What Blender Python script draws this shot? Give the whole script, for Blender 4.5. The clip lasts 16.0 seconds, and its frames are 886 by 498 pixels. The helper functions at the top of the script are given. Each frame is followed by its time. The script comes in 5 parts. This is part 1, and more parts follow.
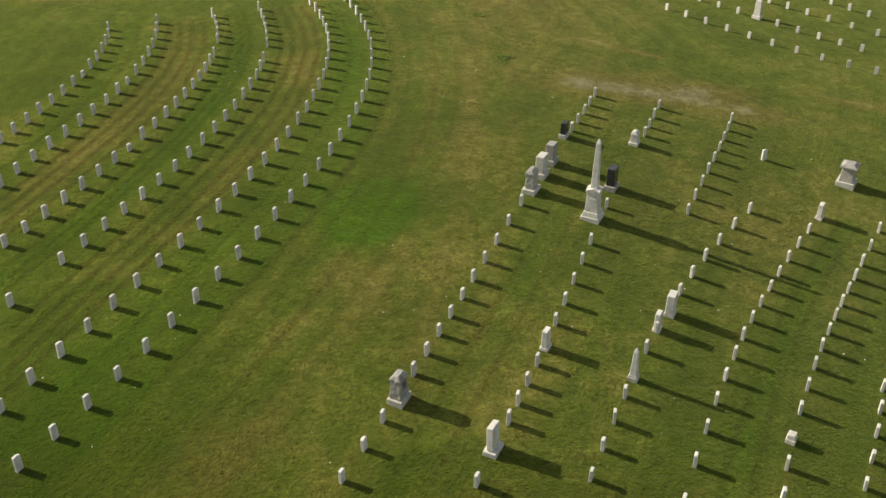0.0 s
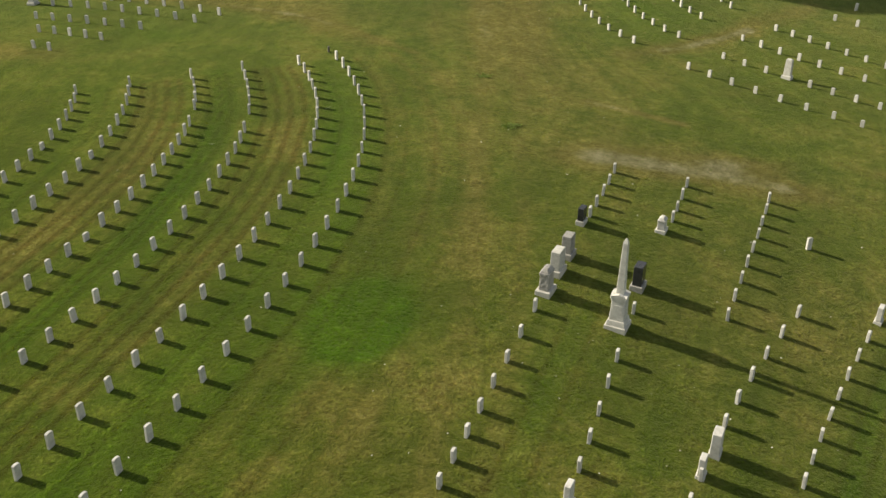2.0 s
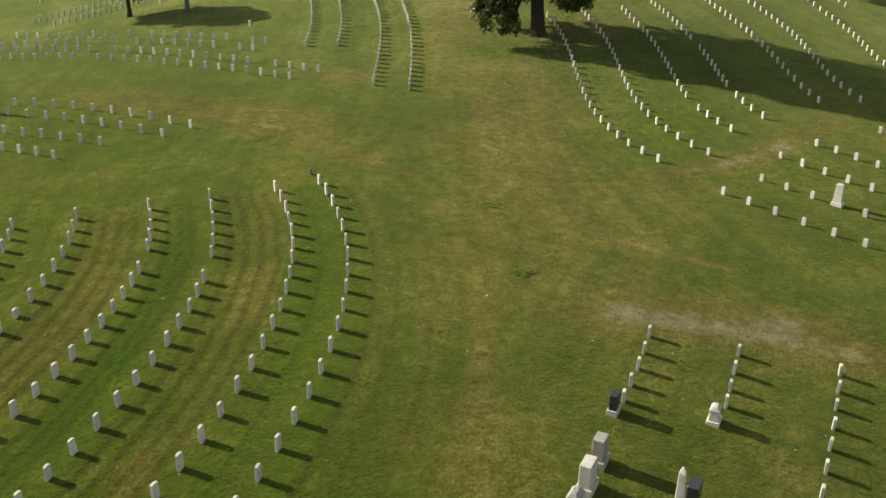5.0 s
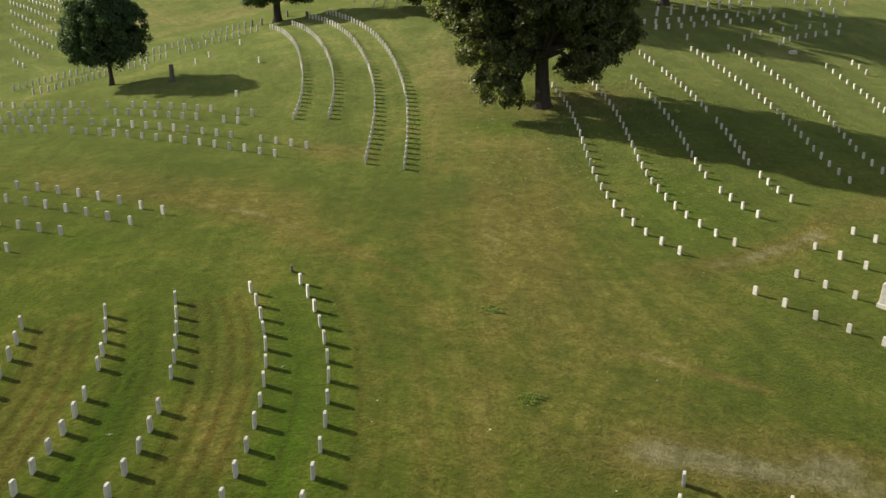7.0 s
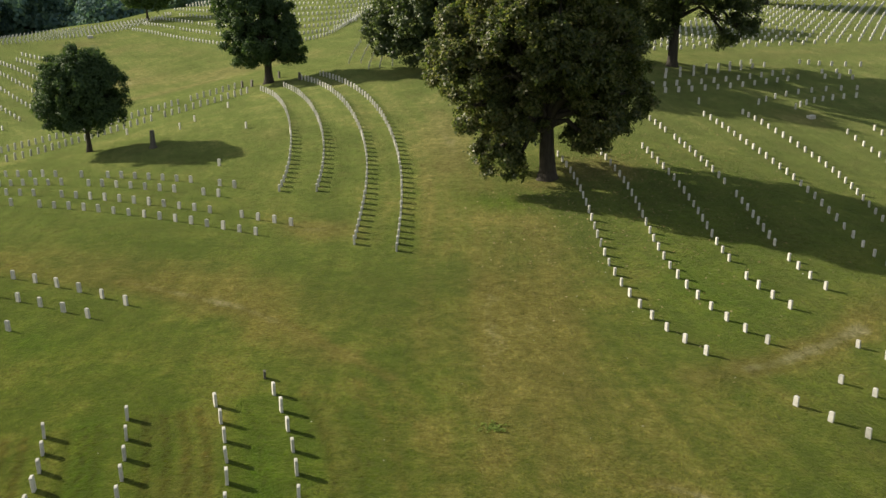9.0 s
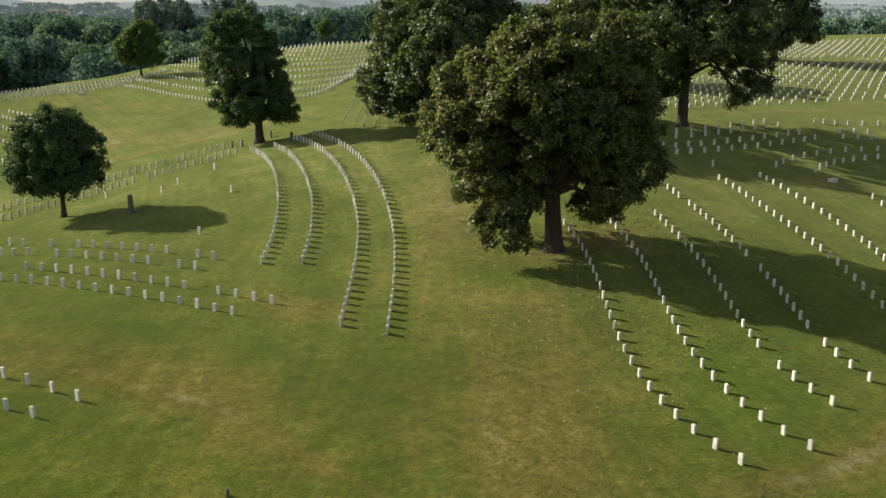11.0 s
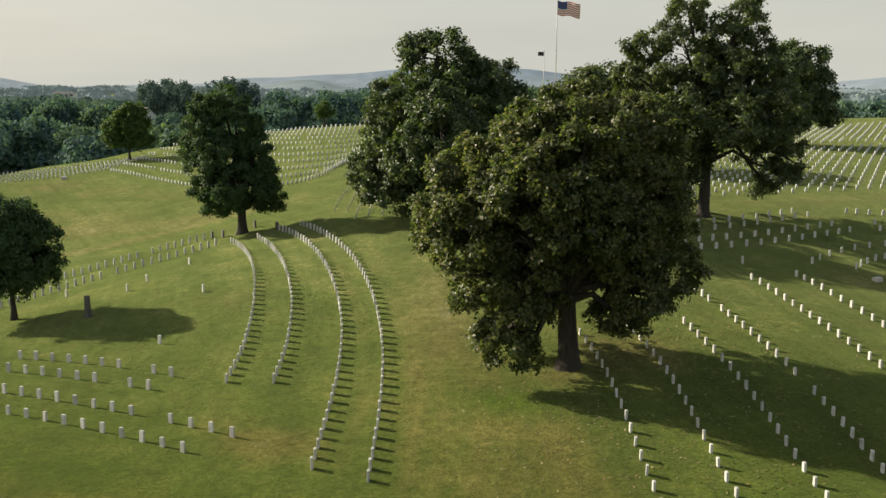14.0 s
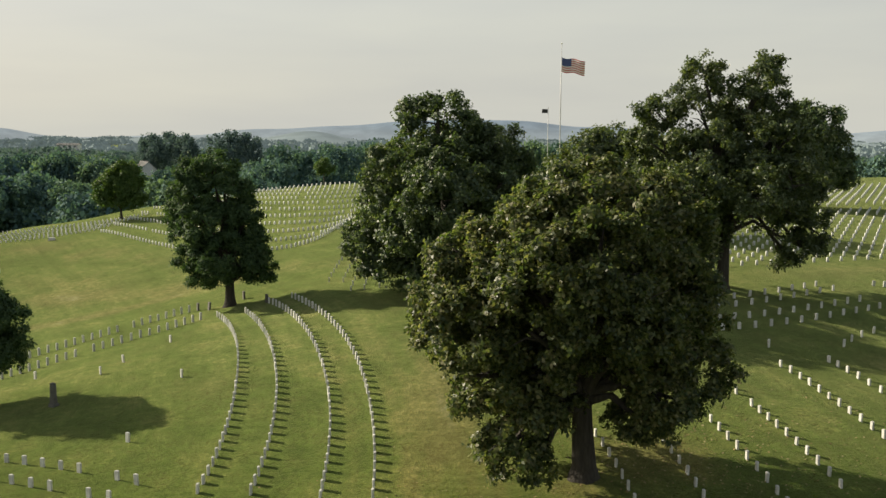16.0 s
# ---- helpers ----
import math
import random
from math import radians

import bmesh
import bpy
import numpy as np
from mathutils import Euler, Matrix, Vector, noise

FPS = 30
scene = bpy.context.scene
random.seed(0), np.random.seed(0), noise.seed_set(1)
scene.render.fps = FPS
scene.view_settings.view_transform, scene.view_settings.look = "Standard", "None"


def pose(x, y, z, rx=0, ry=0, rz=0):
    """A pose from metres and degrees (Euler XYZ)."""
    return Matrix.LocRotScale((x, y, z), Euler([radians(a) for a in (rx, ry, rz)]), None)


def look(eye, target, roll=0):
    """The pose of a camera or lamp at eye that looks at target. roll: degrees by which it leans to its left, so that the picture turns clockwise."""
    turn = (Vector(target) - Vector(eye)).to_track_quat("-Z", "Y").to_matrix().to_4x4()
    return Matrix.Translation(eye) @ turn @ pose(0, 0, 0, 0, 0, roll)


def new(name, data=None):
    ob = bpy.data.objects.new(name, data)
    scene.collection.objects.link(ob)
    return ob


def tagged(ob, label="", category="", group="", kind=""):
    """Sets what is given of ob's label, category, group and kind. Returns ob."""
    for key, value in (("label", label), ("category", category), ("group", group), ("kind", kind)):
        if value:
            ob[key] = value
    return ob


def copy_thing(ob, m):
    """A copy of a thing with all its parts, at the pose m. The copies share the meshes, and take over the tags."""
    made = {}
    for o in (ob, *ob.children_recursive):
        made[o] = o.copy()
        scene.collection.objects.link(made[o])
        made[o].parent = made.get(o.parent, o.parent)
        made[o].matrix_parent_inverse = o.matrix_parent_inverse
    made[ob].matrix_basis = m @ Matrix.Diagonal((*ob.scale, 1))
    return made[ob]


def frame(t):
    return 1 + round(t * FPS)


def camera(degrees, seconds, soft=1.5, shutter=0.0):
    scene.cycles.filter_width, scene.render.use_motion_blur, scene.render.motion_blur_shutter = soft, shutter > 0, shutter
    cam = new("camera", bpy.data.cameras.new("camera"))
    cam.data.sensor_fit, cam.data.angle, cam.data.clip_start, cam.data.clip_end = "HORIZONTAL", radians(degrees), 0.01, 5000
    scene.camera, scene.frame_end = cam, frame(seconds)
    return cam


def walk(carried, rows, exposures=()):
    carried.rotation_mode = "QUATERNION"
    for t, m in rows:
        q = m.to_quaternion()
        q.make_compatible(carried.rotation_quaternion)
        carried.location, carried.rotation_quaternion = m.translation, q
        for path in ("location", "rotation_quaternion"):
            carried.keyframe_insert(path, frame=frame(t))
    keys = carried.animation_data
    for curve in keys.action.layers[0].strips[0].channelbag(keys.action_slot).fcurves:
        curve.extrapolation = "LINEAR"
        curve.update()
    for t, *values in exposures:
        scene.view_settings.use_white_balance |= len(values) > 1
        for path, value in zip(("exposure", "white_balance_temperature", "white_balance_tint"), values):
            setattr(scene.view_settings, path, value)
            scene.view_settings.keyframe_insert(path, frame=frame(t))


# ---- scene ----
cam = camera(50.6, 16.0)
METRES, EYE, TILT, LEAN, TURN = 39.0, 16.4, 4.5, 0.0, 0.0
ROWS = [
    (0.0, 0.0, 0.0, 0.0, 0.08, -35.18, -0.11),
    (0.5, -0.0004, 0.0321, -0.0041, 0.09, -34.88, -0.11),
    (1.0, -0.0003, 0.0691, -0.0086, 0.1, -34.52, -0.09),
    (1.5, -0.0004, 0.0998, -0.0117, 0.12, -34.15, -0.09),
    (2.0, -0.0003, 0.1355, -0.0153, 0.14, -33.3, -0.11),
    (2.5, 0.0, 0.1653, -0.0184, 0.16, -32.6, -0.1),
    (3.0, 0.0001, 0.2002, -0.0218, 0.16, -31.78, -0.11),
    (3.5, 0.0004, 0.2295, -0.0243, 0.16, -31.09, -0.11),
    (4.0, 0.0005, 0.2639, -0.0268, 0.16, -30.28, -0.11),
    (4.5, 0.0007, 0.2931, -0.0288, 0.16, -29.58, -0.12),
    (7.0, 0.005, 0.4527, -0.0383, 0.21, -25.68, -0.06),
    (7.5, 0.006, 0.4811, -0.0396, 0.2, -24.96, -0.07),
    (8.0, 0.007, 0.5148, -0.0419, 0.19, -24.11, -0.07),
    (8.5, 0.0087, 0.5436, -0.0439, 0.23, -23.41, -0.05),
    (9.0, 0.01, 0.5773, -0.0462, 0.26, -22.57, -0.06),
    (11.5, 0.0171, 0.7247, -0.0616, 0.4, -18.52, -0.07),
    (12.0, 0.0183, 0.757, -0.065, 0.43, -17.65, -0.08),
    (12.5, 0.0194, 0.7846, -0.068, 0.45, -16.91, -0.08),
    (13.0, 0.0204, 0.8145, -0.0712, 0.5, -16.1, -0.09),
    (13.5, 0.0216, 0.8444, -0.0741, 0.54, -15.29, -0.11),
    (14.0, 0.0224, 0.874, -0.0767, 0.56, -14.51, -0.11),
    (14.5, 0.0229, 0.9036, -0.0794, 0.59, -13.71, -0.16),
    (15.0, 0.0232, 0.9333, -0.0776, 0.63, -12.95, -0.16),
    (15.5, 0.0236, 0.9633, -0.0715, 0.7, -12.17, -0.19),
    (16.0, 0.0236, 0.9937, -0.0618, 0.73, -11.43, -0.26),
]
walk(cam, [(t, pose(0, 0, EYE, TILT, LEAN, TURN) @ pose(METRES * x, METRES * y, METRES * z, 90 + pitch, roll, yaw)) for t, x, y, z, yaw, pitch, roll in ROWS])

# ---- light ----
SUN_AZ, SUN_EL = math.atan2(-1.0, 0.43), radians(27.6)
sun_dir = Vector((math.sin(SUN_AZ) * math.cos(SUN_EL), math.cos(SUN_AZ) * math.cos(SUN_EL), math.sin(SUN_EL)))
sun_data = bpy.data.lights.new("sun", "SUN")
sun_data.energy, sun_data.angle, sun_data.color = 5.0, radians(0.8), (1.0, 0.89, 0.68)
sun = new("sun", sun_data)
sun.matrix_world = look(sun_dir * 300, (0, 0, 0))

world = bpy.data.worlds.new("sky")
scene.world = world
world.use_nodes = True
wt = world.node_tree
wt.nodes.clear()
w_out = wt.nodes.new("ShaderNodeOutputWorld")
w_bg = wt.nodes.new("ShaderNodeBackground")
w_sky = wt.nodes.new("ShaderNodeTexSky")
w_sky.sky_type = "NISHITA"
w_sky.sun_disc = False
w_sky.sun_elevation, w_sky.sun_rotation = SUN_EL, SUN_AZ % (2 * math.pi)
w_sky.air_density, w_sky.dust_density, w_sky.ozone_density = 1.0, 4.0, 1.0
w_mix = wt.nodes.new("ShaderNodeMixRGB")        # haze veils the blue, most of all low down
w_co = wt.nodes.new("ShaderNodeTexCoord")
w_xyz = wt.nodes.new("ShaderNodeSeparateXYZ")
w_veil = wt.nodes.new("ShaderNodeMapRange")
for k, v in zip((1, 2, 3, 4), (0.0, 0.8, 0.88, 0.22)):
    w_veil.inputs[k].default_value = v
wt.links.new(w_co.outputs["Generated"], w_xyz.inputs[0])
wt.links.new(w_xyz.outputs[2], w_veil.inputs[0])
wt.links.new(w_veil.outputs[0], w_mix.inputs[0])
w_map = wt.nodes.new("ShaderNodeMapping")        # faint streaks of high cloud
w_map.inputs["Scale"].default_value = (1.2, 1.2, 7)
w_noise = wt.nodes.new("ShaderNodeTexNoise")
w_noise.inputs["Scale"].default_value, w_noise.inputs["Detail"].default_value = 2.0, 4.0
w_ramp = wt.nodes.new("ShaderNodeValToRGB")
w_ramp.color_ramp.elements[0].position, w_ramp.color_ramp.elements[0].color = 0.35, (0.93, 0.93, 0.945, 1)
w_ramp.color_ramp.elements[1].position, w_ramp.color_ramp.elements[1].color = 0.65, (1.04, 1.03, 1.0, 1)
w_veiled = wt.nodes.new("ShaderNodeMixRGB")
w_veiled.blend_type = "MULTIPLY"
w_veiled.inputs[0].default_value = 1.0
w_veiled.inputs[1].default_value = (5.28, 5.28, 4.78, 1)
wt.links.new(w_co.outputs["Generated"], w_map.inputs[0])
wt.links.new(w_map.outputs[0], w_noise.inputs["Vector"])
wt.links.new(w_noise.outputs[0], w_ramp.inputs[0])
wt.links.new(w_ramp.outputs[0], w_veiled.inputs[2])
wt.links.new(w_veiled.outputs[0], w_mix.inputs[2])
w_bg.inputs[1].default_value = 0.082
wt.links.new(w_sky.outputs[0], w_mix.inputs[1])
wt.links.new(w_mix.outputs[0], w_bg.inputs[0])
wt.links.new(w_bg.outputs[0], w_out.inputs[0])
scene.view_settings.exposure = 0.68

# ---- materials ----
def nodes_of(name):
    m = bpy.data.materials.new(name)
    m.use_nodes = True
    t = m.node_tree
    t.nodes.clear()
    out = t.nodes.new("ShaderNodeOutputMaterial")
    b = t.nodes.new("ShaderNodeBsdfPrincipled")
    t.links.new(b.outputs[0], out.inputs[0])
    return m, t, b, out


def noise_of(t, scale, detail=4.0, rough=0.6, vec=None):
    n = t.nodes.new("ShaderNodeTexNoise")
    n.inputs["Scale"].default_value, n.inputs["Detail"].default_value, n.inputs["Roughness"].default_value = scale, detail, rough
    if vec is None:
        g = t.nodes.new("ShaderNodeNewGeometry")
        vec = g.outputs["Position"]
    t.links.new(vec, n.inputs["Vector"])
    return n.outputs["Fac"]


def ramp_of(t, fac, stops):
    r = t.nodes.new("ShaderNodeValToRGB")
    e = r.color_ramp.elements
    while len(e) < len(stops):
        e.new(0.5)
    for k, (p, c) in enumerate(stops):
        e[k].position, e[k].color = p, (*c, 1) if len(c) == 3 else c
    t.links.new(fac, r.inputs[0])
    return r.outputs[0]


def range_of(t, fac, a, b, c=0.0, d=1.0):
    n = t.nodes.new("ShaderNodeMapRange")
    n.interpolation_type = "SMOOTHSTEP"
    t.links.new(fac, n.inputs[0])
    for k, v in zip((1, 2, 3, 4), (a, b, c, d)):
        n.inputs[k].default_value = v
    return n.outputs[0]


def mixed(t, fac, a, b, mode="MIX"):
    n = t.nodes.new("ShaderNodeMixRGB")
    n.blend_type = mode
    for k, v in zip((0, 1, 2), (fac, a, b)):
        if hasattr(v, "is_linked"):
            t.links.new(v, n.inputs[k])
        else:
            n.inputs[k].default_value = v if k == 0 else (*v, 1)
    return n.outputs[0]


def bumped(t, b, height, strength, distance):
    n = t.nodes.new("ShaderNodeBump")
    n.inputs["Strength"].default_value, n.inputs["Distance"].default_value = strength, distance
    t.links.new(height, n.inputs["Height"])
    t.links.new(n.outputs[0], b.inputs["Normal"])


def attribute_of(t, name):
    n = t.nodes.new("ShaderNodeAttribute")
    n.attribute_name = name
    return n.outputs["Fac"]


def math_of(t, op, a, b):
    n = t.nodes.new("ShaderNodeMath")
    n.operation = op
    for k, v in enumerate((a, b)):
        if hasattr(v, "is_linked"):
            t.links.new(v, n.inputs[k])
        else:
            n.inputs[k].default_value = v
    return n.outputs[0]


def grass_material():
    m, t, b, _ = nodes_of("mown_grass")
    broad = noise_of(t, 0.07, 5, 0.62)
    blotch = noise_of(t, 0.24, 6, 0.72)
    mid = noise_of(t, 0.6, 6, 0.7)
    tuft = noise_of(t, 2.2, 5, 0.7)
    fine = noise_of(t, 7.0, 5, 0.75)
    blade = noise_of(t, 16.0, 3, 0.7)
    # mower swaths and ruts run along lines of equal swath value
    g = t.nodes.new("ShaderNodeNewGeometry")
    sp = t.nodes.new("ShaderNodeSeparateXYZ")
    t.links.new(g.outputs["Position"], sp.inputs[0])

    def along(across, down):
        c = t.nodes.new("ShaderNodeCombineXYZ")
        t.links.new(math_of(t, "MULTIPLY", attribute_of(t, "swath"), across), c.inputs[0])
        t.links.new(math_of(t, "MULTIPLY", sp.outputs[1], down), c.inputs[1])
        return c.outputs[0]
    bands = noise_of(t, 1.0, 3, 0.6, along(0.62, 0.035))
    ruts = noise_of(t, 1.0, 4, 0.65, along(2.0, 0.13))
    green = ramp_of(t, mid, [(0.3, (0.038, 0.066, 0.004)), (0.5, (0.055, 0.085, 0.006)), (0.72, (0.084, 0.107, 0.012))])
    # distance haze is painted in: turf blends to a paler green further out
    hazed_green = ramp_of(t, mid, [(0.3, (0.071, 0.107, 0.025)), (0.5, (0.097, 0.134, 0.035)), (0.72, (0.13, 0.156, 0.05))])
    green = mixed(t, range_of(t, sp.outputs[1], 42.0, 104.0), green, hazed_green)
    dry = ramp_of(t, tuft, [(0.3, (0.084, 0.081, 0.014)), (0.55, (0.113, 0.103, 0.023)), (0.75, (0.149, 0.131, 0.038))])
    # dry turf gets its own haze-paled colour further out
    hazed_dry = ramp_of(t, tuft, [(0.3, (0.115, 0.122, 0.04)), (0.55, (0.15, 0.152, 0.056)), (0.75, (0.19, 0.186, 0.08))])
    dry = mixed(t, range_of(t, sp.outputs[1], 56.0, 96.0), dry, hazed_dry)
    pale = ramp_of(t, tuft, [(0.3, (0.135, 0.127, 0.06)), (0.7, (0.2, 0.188, 0.11))])
    lush = ramp_of(t, mid, [(0.3, (0.027, 0.07, 0.001)), (0.7, (0.047, 0.096, 0.002))])
    d = math_of(t, "ADD", attribute_of(t, "dry"), math_of(t, "MULTIPLY", range_of(t, broad, 0.38, 0.7), 0.28))
    d = math_of(t, "SUBTRACT", d, 0.07)
    d = math_of(t, "ADD", d, math_of(t, "MULTIPLY", range_of(t, blotch, 0.46, 0.68), 0.38))
    for tone, k in ((tuft, 0.45), (mid, 0.5), (bands, 0.7), (ruts, 0.2)):
        d = math_of(t, "ADD", d, math_of(t, "MULTIPLY", math_of(t, "SUBTRACT", tone, 0.5), k))
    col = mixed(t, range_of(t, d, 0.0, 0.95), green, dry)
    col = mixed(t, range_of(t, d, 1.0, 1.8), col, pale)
    col = mixed(t, range_of(t, math_of(t, "ADD", attribute_of(t, "lush"), math_of(t, "MULTIPLY", math_of(t, "SUBTRACT", tuft, 0.5), 0.5)), 0.05, 1.0), col, lush)
    for tone, lo, hi in ((blade, 0.82, 1.15), (fine, 0.75, 1.22), (tuft, 0.84, 1.14), (ruts, 0.92, 1.06), (bands, 0.9, 1.08), (blotch, 0.84, 1.15), (broad, 0.92, 1.08)):
        col = mixed(t, 1.0, col, range_of(t, tone, 0.28, 0.72, lo, hi), "MULTIPLY")
    rut = range_of(t, math_of(t, "ADD", attribute_of(t, "rut"), math_of(t, "MULTIPLY", math_of(t, "SUBTRACT", tuft, 0.55), 0.9)), 0.1, 0.9)
    col = mixed(t, rut, col, mixed(t, 1.0, col, (0.7, 0.62, 0.5), "MULTIPLY"))
    # clods and bare specks where the turf is thin
    clod = math_of(t, "MULTIPLY", range_of(t, noise_of(t, 8.0, 2, 0.5), 0.54, 0.63), range_of(t, mid, 0.42, 0.62))
    col = mixed(t, math_of(t, "MULTIPLY", clod, 0.85), col, mixed(t, 1.0, col, (0.55, 0.5, 0.42), "MULTIPLY"))
    glint = math_of(t, "MULTIPLY", range_of(t, noise_of(t, 10.5, 2, 0.5), 0.55, 0.64), range_of(t, blotch, 0.4, 0.6))
    col = mixed(t, math_of(t, "MULTIPLY", glint, 0.75), col, mixed(t, 1.0, col, (1.5, 1.45, 1.3), "MULTIPLY"))
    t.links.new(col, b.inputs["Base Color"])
    b.inputs["Roughness"].default_value = 0.95
    b.inputs["Specular IOR Level"].default_value = 0.0
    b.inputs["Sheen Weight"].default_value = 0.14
    b.inputs["Sheen Roughness"].default_value = 0.45
    b.inputs["Sheen Tint"].default_value = (0.94, 0.96, 0.5, 1)
    h = math_of(t, "ADD", math_of(t, "MULTIPLY", fine, 1.4), math_of(t, "MULTIPLY", blade, 0.3))
    h = math_of(t, "ADD", h, math_of(t, "MULTIPLY", tuft, 1.3))
    h = math_of(t, "ADD", h, math_of(t, "MULTIPLY", ruts, 0.4))
    bumped(t, b, h, 0.9, 0.085)
    return m


def stone_material(name, light, dark, rough=0.75, scale=1.0, streak=0.5):
    m, t, b, _ = nodes_of(name)
    tc = t.nodes.new("ShaderNodeTexCoord")
    info = t.nodes.new("ShaderNodeObjectInfo")
    add = t.nodes.new("ShaderNodeVectorMath")
    add.operation = "MULTIPLY_ADD"
    t.links.new(info.outputs["Random"], add.inputs[0])
    add.inputs[1].default_value = (37, 51, 13)
    t.links.new(tc.outputs["Object"], add.inputs[2])
    v = add.outputs[0]
    n1, n2 = noise_of(t, 4.5 * scale, 5, 0.65, v), noise_of(t, 45 * scale, 3, 0.7, v)
    col = ramp_of(t, n1, [(0.28, dark), (0.52, light), (0.8, tuple(min(1, c * 1.06) for c in light))])
    grain = range_of(t, n2, 0.3, 0.7, 0.86, 1.08)
    col = mixed(t, 1.0, col, grain, "MULTIPLY")
    tone = range_of(t, info.outputs["Random"], 0.0, 1.0, 1 - 0.22 * streak, 1.04)
    col = mixed(t, 1.0, col, tone, "MULTIPLY")
    t.links.new(col, b.inputs["Base Color"])
    b.inputs["Roughness"].default_value = rough
    bumped(t, b, n2, 0.25, 0.01)
    return m


def joined_stone_material():
    m, t, b, _ = nodes_of("white_marble_rows")
    g = t.nodes.new("ShaderNodeNewGeometry")
    n1, n2 = noise_of(t, 4.5, 5, 0.65), noise_of(t, 45, 3, 0.7)
    col = ramp_of(t, n1, [(0.28, (0.38, 0.375, 0.34)), (0.52, (0.56, 0.555, 0.52)), (0.8, (0.6, 0.595, 0.56))])
    col = mixed(t, 1.0, col, range_of(t, n2, 0.3, 0.7, 0.86, 1.08), "MULTIPLY")
    col = mixed(t, 1.0, col, range_of(t, g.outputs["Random Per Island"], 0.0, 1.0, 0.84, 1.04), "MULTIPLY")
    t.links.new(col, b.inputs["Base Color"])
    b.inputs["Roughness"].default_value = 0.75
    bumped(t, b, n2, 0.25, 0.01)
    return m


def bark_material(name, a, c):
    m, t, b, _ = nodes_of(name)
    tc = t.nodes.new("ShaderNodeTexCoord")
    mp = t.nodes.new("ShaderNodeMapping")
    mp.inputs["Scale"].default_value = (9, 9, 1.3)
    t.links.new(tc.outputs["Object"], mp.inputs[0])
    n = noise_of(t, 1.0, 6, 0.7, mp.outputs[0])
    t.links.new(ramp_of(t, n, [(0.3, a), (0.7, c)]), b.inputs["Base Color"])
    b.inputs["Roughness"].default_value = 0.95
    bumped(t, b, n, 1.0, 0.08)
    return m


def leaf_material(name, tones, rough, through_tone, translucent=0.3, gloss=0.4, patch=0.35, tree_vary=False):
    m, t, b, out = nodes_of(name)
    g = t.nodes.new("ShaderNodeNewGeometry")
    big = noise_of(t, patch, 3, 0.6)
    k = math_of(t, "ADD", math_of(t, "MULTIPLY", g.outputs["Random Per Island"], 0.62), math_of(t, "MULTIPLY", big, 0.5))
    n = len(tones)
    col = ramp_of(t, k, [(0.12 + 0.8 * q / (n - 1), c) for q, c in enumerate(tones)])
    if tree_vary:      # each tree of a wood has its own tone
        info = t.nodes.new("ShaderNodeObjectInfo")
        col = mixed(t, 1.0, col, ramp_of(t, info.outputs["Random"], [(0.0, (0.72, 0.82, 0.95)), (0.5, (0.95, 1.02, 1.08)), (0.85, (1.2, 1.2, 1.05)), (1.0, (1.6, 1.5, 0.95))]), "MULTIPLY")
    t.links.new(col, b.inputs["Base Color"])
    b.inputs["Roughness"].default_value = rough
    b.inputs["Specular IOR Level"].default_value = gloss
    tr = t.nodes.new("ShaderNodeBsdfTranslucent")
    t.links.new(mixed(t, 1.0, col, through_tone, "MULTIPLY"), tr.inputs[0])
    mx = t.nodes.new("ShaderNodeMixShader")
    mx.inputs[0].default_value = translucent
    t.links.new(b.outputs[0], mx.inputs[1])
    t.links.new(tr.outputs[0], mx.inputs[2])
    t.links.new(mx.outputs[0], out.inputs[0])
    return m


def plain_material(name, colour, rough=0.6, metal=0.0, vary=0.12, scale=6.0):
    m, t, b, _ = nodes_of(name)
    n = noise_of(t, scale, 4, 0.6)
    col = mixed(t, 1.0, colour, range_of(t, n, 0.3, 0.7, 1 - vary, 1 + vary), "MULTIPLY")
    t.links.new(col, b.inputs["Base Color"])
    b.inputs["Roughness"].default_value, b.inputs["Metallic"].default_value = rough, metal
    return m


# haze painted as a colour that shifts with height, plus a faint glow
def painted_haze_material(name, low, high, z0, z1, glow):
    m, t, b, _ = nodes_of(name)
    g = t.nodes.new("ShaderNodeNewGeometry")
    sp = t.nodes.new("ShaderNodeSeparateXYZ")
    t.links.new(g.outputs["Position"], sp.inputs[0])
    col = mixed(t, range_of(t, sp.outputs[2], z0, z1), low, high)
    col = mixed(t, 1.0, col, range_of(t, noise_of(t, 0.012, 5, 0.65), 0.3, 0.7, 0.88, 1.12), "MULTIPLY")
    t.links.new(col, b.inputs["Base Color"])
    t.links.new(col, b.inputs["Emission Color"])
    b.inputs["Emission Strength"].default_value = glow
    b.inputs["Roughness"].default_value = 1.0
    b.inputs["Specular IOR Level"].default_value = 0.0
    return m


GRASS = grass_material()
MARBLE = stone_material("white_marble", (0.56, 0.555, 0.52), (0.38, 0.375, 0.34))
MARBLE_ROWS = joined_stone_material()
MARBLE_FAR = plain_material("white_marble_far", (0.55, 0.555, 0.53), 0.8)
GREY_GRANITE = stone_material("grey_granite", (0.32, 0.315, 0.295), (0.18, 0.175, 0.155), 0.7, 1.6)
PALE_GRANITE = stone_material("pale_granite", (0.48, 0.475, 0.44), (0.32, 0.315, 0.28), 0.7, 1.4)
BLACK_GRANITE = stone_material("black_granite", (0.035, 0.037, 0.04), (0.02, 0.02, 0.022), 0.25, 2.0)
DARK_STONE = stone_material("weathered_dark_stone", (0.12, 0.115, 0.1), (0.07, 0.066, 0.055), 0.85, 2.0)
BARK = bark_material("bark", (0.02, 0.017, 0.014), (0.064, 0.056, 0.045))

